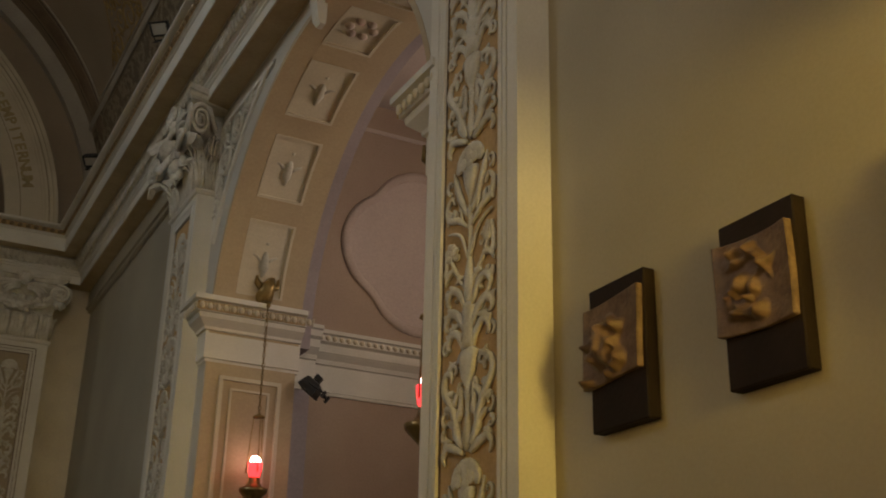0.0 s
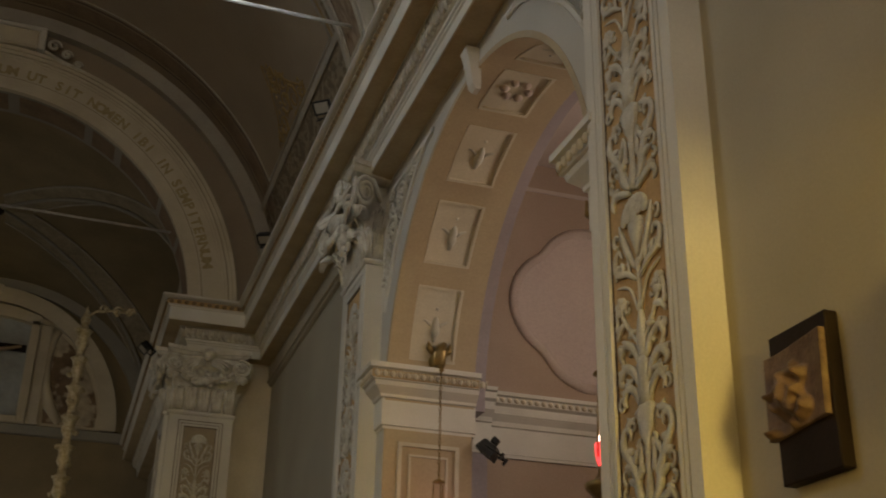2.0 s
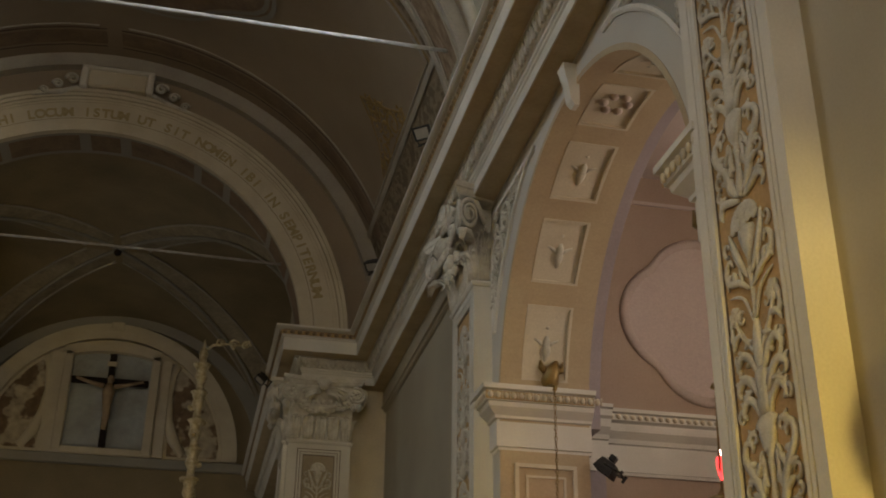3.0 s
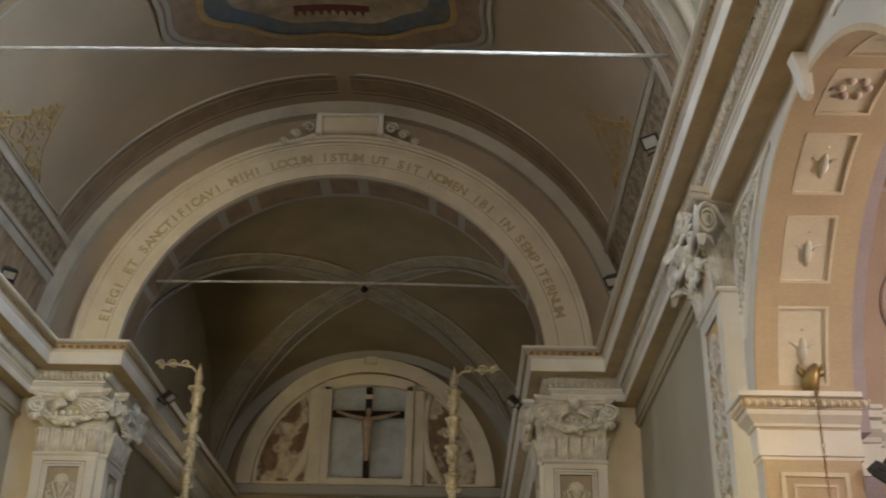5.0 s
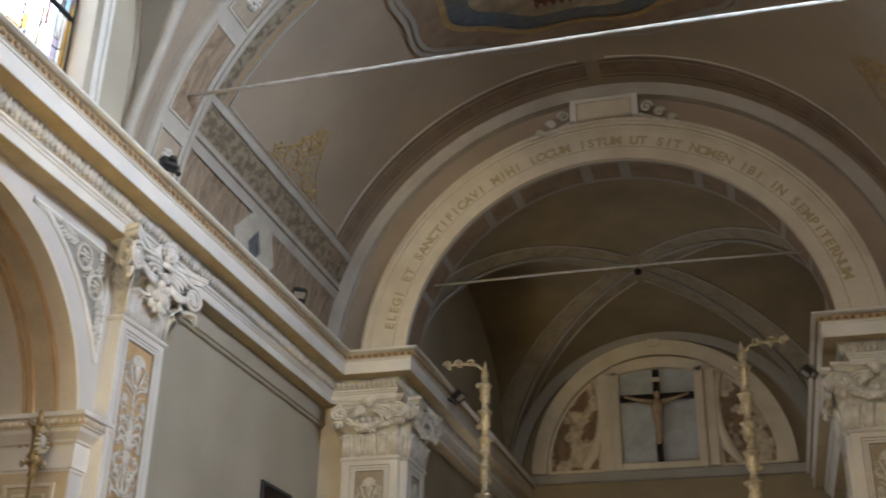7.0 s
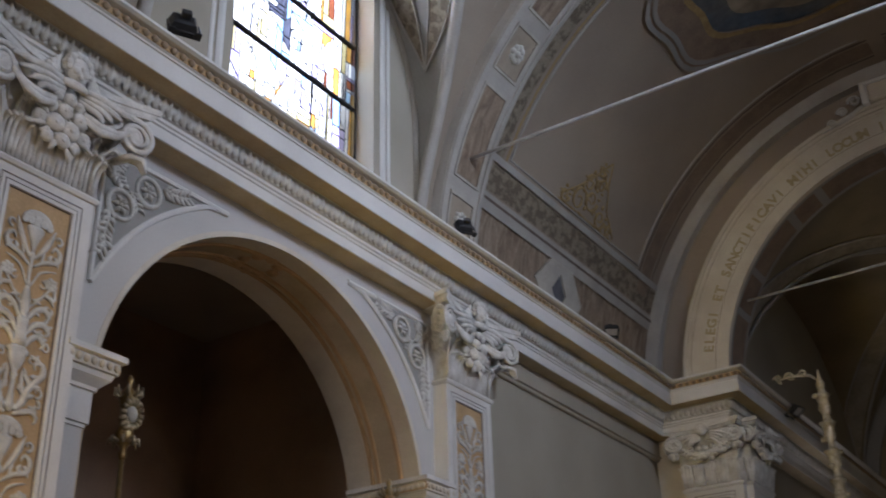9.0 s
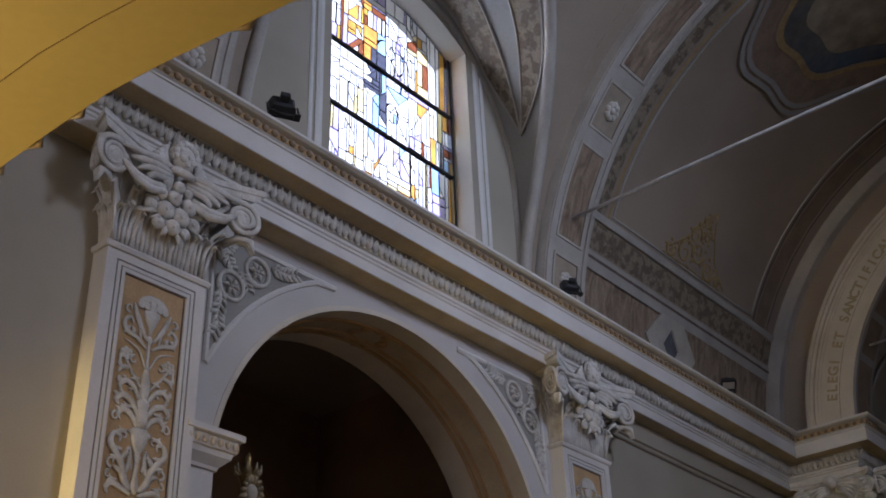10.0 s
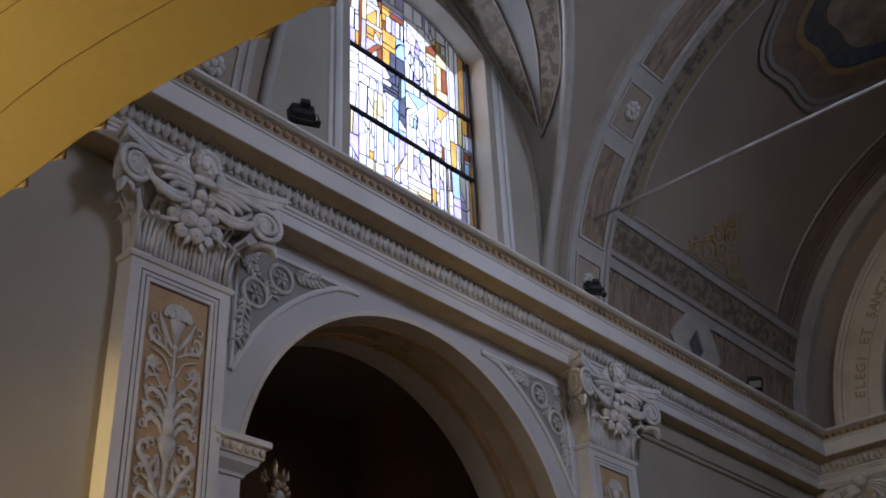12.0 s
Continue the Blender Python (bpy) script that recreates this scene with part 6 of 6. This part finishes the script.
for a in (-1, 1):
    pts = []
    for i in range(41):
        t = -math.pi / 2 + math.pi * i / 40
        pts.append((a * (CX - 0.03) * math.sin(t), YM + (YH - 0.03) * math.sin(t), RZ - 0.01 + 3.29 * math.cos(t)))
    rib = solo("groin_rib", Geo().tube(pts, 0.035, 6), VAULTGREY, "pale plaster line along the groin of the chancel vault", "rib", "chancel ribs", "structure")
    for half_ in (-1, 1):
        for lengthwise in (False, True):
            band, edge = [], []
            for i in range(25):
                t = half_ * (0.02 + (math.pi / 2 - 0.06) * i / 24)
                x, y = a * CX * math.sin(t), YM + YH * math.sin(t)
                row = []
                for k in range(4):
                    w_ = 0.06 + 0.15 * k
                    px, py = (x, y + half_ * w_) if lengthwise else (x + a * half_ * w_, y)
                    px, py = max(-CX, min(CX, px)), max(YM - YH, min(YM + YH, py))
                    row.append((px, py, cz(px, py) - 0.012))
                band.append(row)
                edge.append((row[-1][0], row[-1][1], row[-1][2] - 0.01))
            part("painted_band", Geo().rings(band, closed=False), BANDCHANCEL, rib, "grey-brown painted band")
            part("band_line", Geo().tube(edge, 0.022, 5), RIBGREY, rib, "pale painted line")
solo("boss", Geo().lathe((0, YM, RZ + 3.15), [(0.02, 0), (0.05, 0.02), (0.075, 0.06), (0.06, 0.12)], 12), DARKWOOD, "dark wooden boss at the chancel vault crown", "boss")
solo("wall_rib", ring_slab(Geo(), 0, RZ, CX - 0.32, CX, YC - 0.12, YC + 0.01), VAULTGREY, "grey plaster rib on the chancel end wall", "rib", kind="structure")
# lunette with niche, cross and paintings
LX, LZ0 = -0.1, 7.52
lun_ = thing("lunette", "pale plaster lunette with niche between two faded frescoes", "lunette", kind="structure", at=(LX, YC, LZ0))
def half(r, y, n=40, k=1.03):
    return [(r * math.cos(a), y, r * k * math.sin(a)) for a in arc(n, 0, 180)]
part("field", Geo().add(half(2.72, -0.03), [tuple(range(41))]), CREAM, lun_)
g = Geo()
g.rings([half(2.74, -0.02), half(2.74, -0.16), half(2.42, -0.16), half(2.42, -0.02)], closed=False, smooth=False)
part("arch_band", g, CREAM, lun_, "cream moulded band")
part("crest", Geo().chamfer(-0.14, 0.14, -0.20, -0.02, 2.66, 2.86, 0.03), CREAM, lun_)
part("sill", Geo().chamfer(-3.2, 3.2, -0.14, 0.0, -0.22, -0.02, 0.02), VAULTGREY, lun_, "grey stone sill")
for s in (-1, 1):
    fr = []
    for i in range(21):
        a = radians(8 + 52 * i / 20)
        fr.append((s * 2.36 * math.cos(a), -0.045, 2.42 * math.sin(a)))
    poly = [(s * 1.30, -0.045, 0.06), (s * 2.32, -0.045, 0.06)] + fr + [(s * 1.20, -0.045, 1.75)]
    part("fresco", Geo().add(poly, [tuple(range(len(poly)))]), FRESCO2, lun_, "faded cream and brown fresco")
    part("pier", Geo().chamfer(s * 0.98, s * 1.22, -0.14, -0.02, 0.0, 2.1, 0.02), CREAM, lun_, "cream niche pier")
    part("side_scroll", Geo().tube([(s * 1.33, -0.06, 2.02), (s * 1.27, -0.06, 1.80), (s * 1.22, -0.06, 1.3), (s * 1.27, -0.06, 0.8), (s * 1.40, -0.06, 0.4), (s * 1.62, -0.06, 0.08)], (0.10, 0.07, 0.07, 0.09, 0.12, 0.08), 8, (1, 0.7, 1)), CREAM, lun_, "cream curling side scroll")
g = Geo().chamfer(-0.98, -0.80, -0.22, -0.02, 0.0, 2.15, 0.02).chamfer(0.80, 0.98, -0.22, -0.02, 0.0, 2.15, 0.02).chamfer(-0.98, 0.98, -0.20, -0.02, -0.02, 0.12, 0.02)
top_ = []
for i in range(17):
    x = -0.98 + 1.96 * i / 16
    top_.append([(x, y, 2.02 + 0.16 * (1 - (x / 0.98) ** 2) + z) for y, z in ((-0.22, 0), (-0.02, 0), (-0.02, 0.22), (-0.22, 0.22))])
g.rings(top_, smooth=False)
part("niche_frame", g, CREAM, lun_, "cream moulded niche frame")
part("niche_painting", Geo().box(-0.8, 0.8, -0.05, -0.035, 0.1, 2.2), SKYPAINT, lun_, "pale blue painted sky background")
cr = thing("crucifix", "dark wooden cross with carved figure in the niche", "crucifix", at=(LX, YC - 0.2, LZ0 + 0.02))
part("upright", Geo().chamfer(-0.065, 0.065, -0.04, 0.04, 0.1, 2.1, 0.01), DARKWOOD, cr)
part("crossbar", Geo().chamfer(-0.78, 0.78, -0.045, 0.035, 1.42, 1.56, 0.01), DARKWOOD, cr)
part("title_board", Geo().chamfer(-0.10, 0.10, -0.06, -0.04, 1.82, 1.92, 0.006), CREAM, cr, "small pale board")
g = Geo().tube([(0, -0.09, 0.45), (0.02, -0.12, 0.75), (0, -0.10, 1.0), (0, -0.11, 1.25), (0, -0.1, 1.42)], (0.05, 0.075, 0.09, 0.13, 0.06), 8)
g.ball((0.02, -0.14, 1.50), (0.07, 0.075, 0.09), 8, 6)
for s in (-1, 1):
    g.tube([(s * 0.10, -0.10, 1.36), (s * 0.36, -0.08, 1.42), (s * 0.68, -0.07, 1.52)], (0.05, 0.04, 0.028), 6)
part("figure", g, FIGURE, cr, "plain carved figure")
# gilt garlanded poles
def gilt_pole(x, y, s, ztop):
    p = thing("gilt_pole", "tall gilded baluster pole with curling branch arm", "candelabrum", "gilded poles", at=(x, y, 0))
    g = Geo()
    prof, z = [(0.05, 0.0)], 0.0
    while z < ztop - 0.3:
        prof += [(0.05, z + 0.04), (0.095, z + 0.12), (0.075, z + 0.22), (0.105, z + 0.30), (0.13, z + 0.33), (0.06, z + 0.36), (0.055, z + 0.42)]
        z += 0.42
    prof += [(0.07, z + 0.08), (0.03, z + 0.18), (0.01, z + 0.30)]
    part("pole", g.lathe((0, 0, 0), prof, 8), GILT, p)
    h = Geo()
    k = int(ztop / 0.21)
    for i in range(k):
        t = i * 2.4
        h.ball((0.10 * math.cos(t), 0.10 * math.sin(t), i * 0.21 + 0.1), (0.055, 0.055, 0.045), 6, 4)
    tagged(part("garland", h, GILT, p), kind="stuff")
    pts = [(0, 0, ztop - 0.05), (s * 0.12, 0, ztop + 0.08), (s * 0.35, 0, ztop + 0.12), (s * 0.62, 0, ztop + 0.11)]
    b = Geo().tube(pts, (0.02, 0.022, 0.02, 0.01), 6)
    for cx, r in ((0.22, 0.07), (0.42, 0.08), (0.60, 0.07)):
        b.tube([(s * (cx + r * (1 - i / 18) * math.cos(i * 0.5)), 0, ztop + 0.12 + r * (1 - i / 18) * math.sin(i * 0.5)) for i in range(16)], 0.018, 5)
        for q in range(4):
            b.ball((s * cx + random.uniform(-0.06, 0.06), random.uniform(-0.03, 0.03), ztop + 0.12 + random.uniform(-0.06, 0.06)), 0.03, 6, 4)
    part("branch_arm", b, GILT, p)
    return p


gilt_pole(-2.03, 16.0, -1, 7.30)
gilt_pole(1.80, 16.0, 1, 7.28)
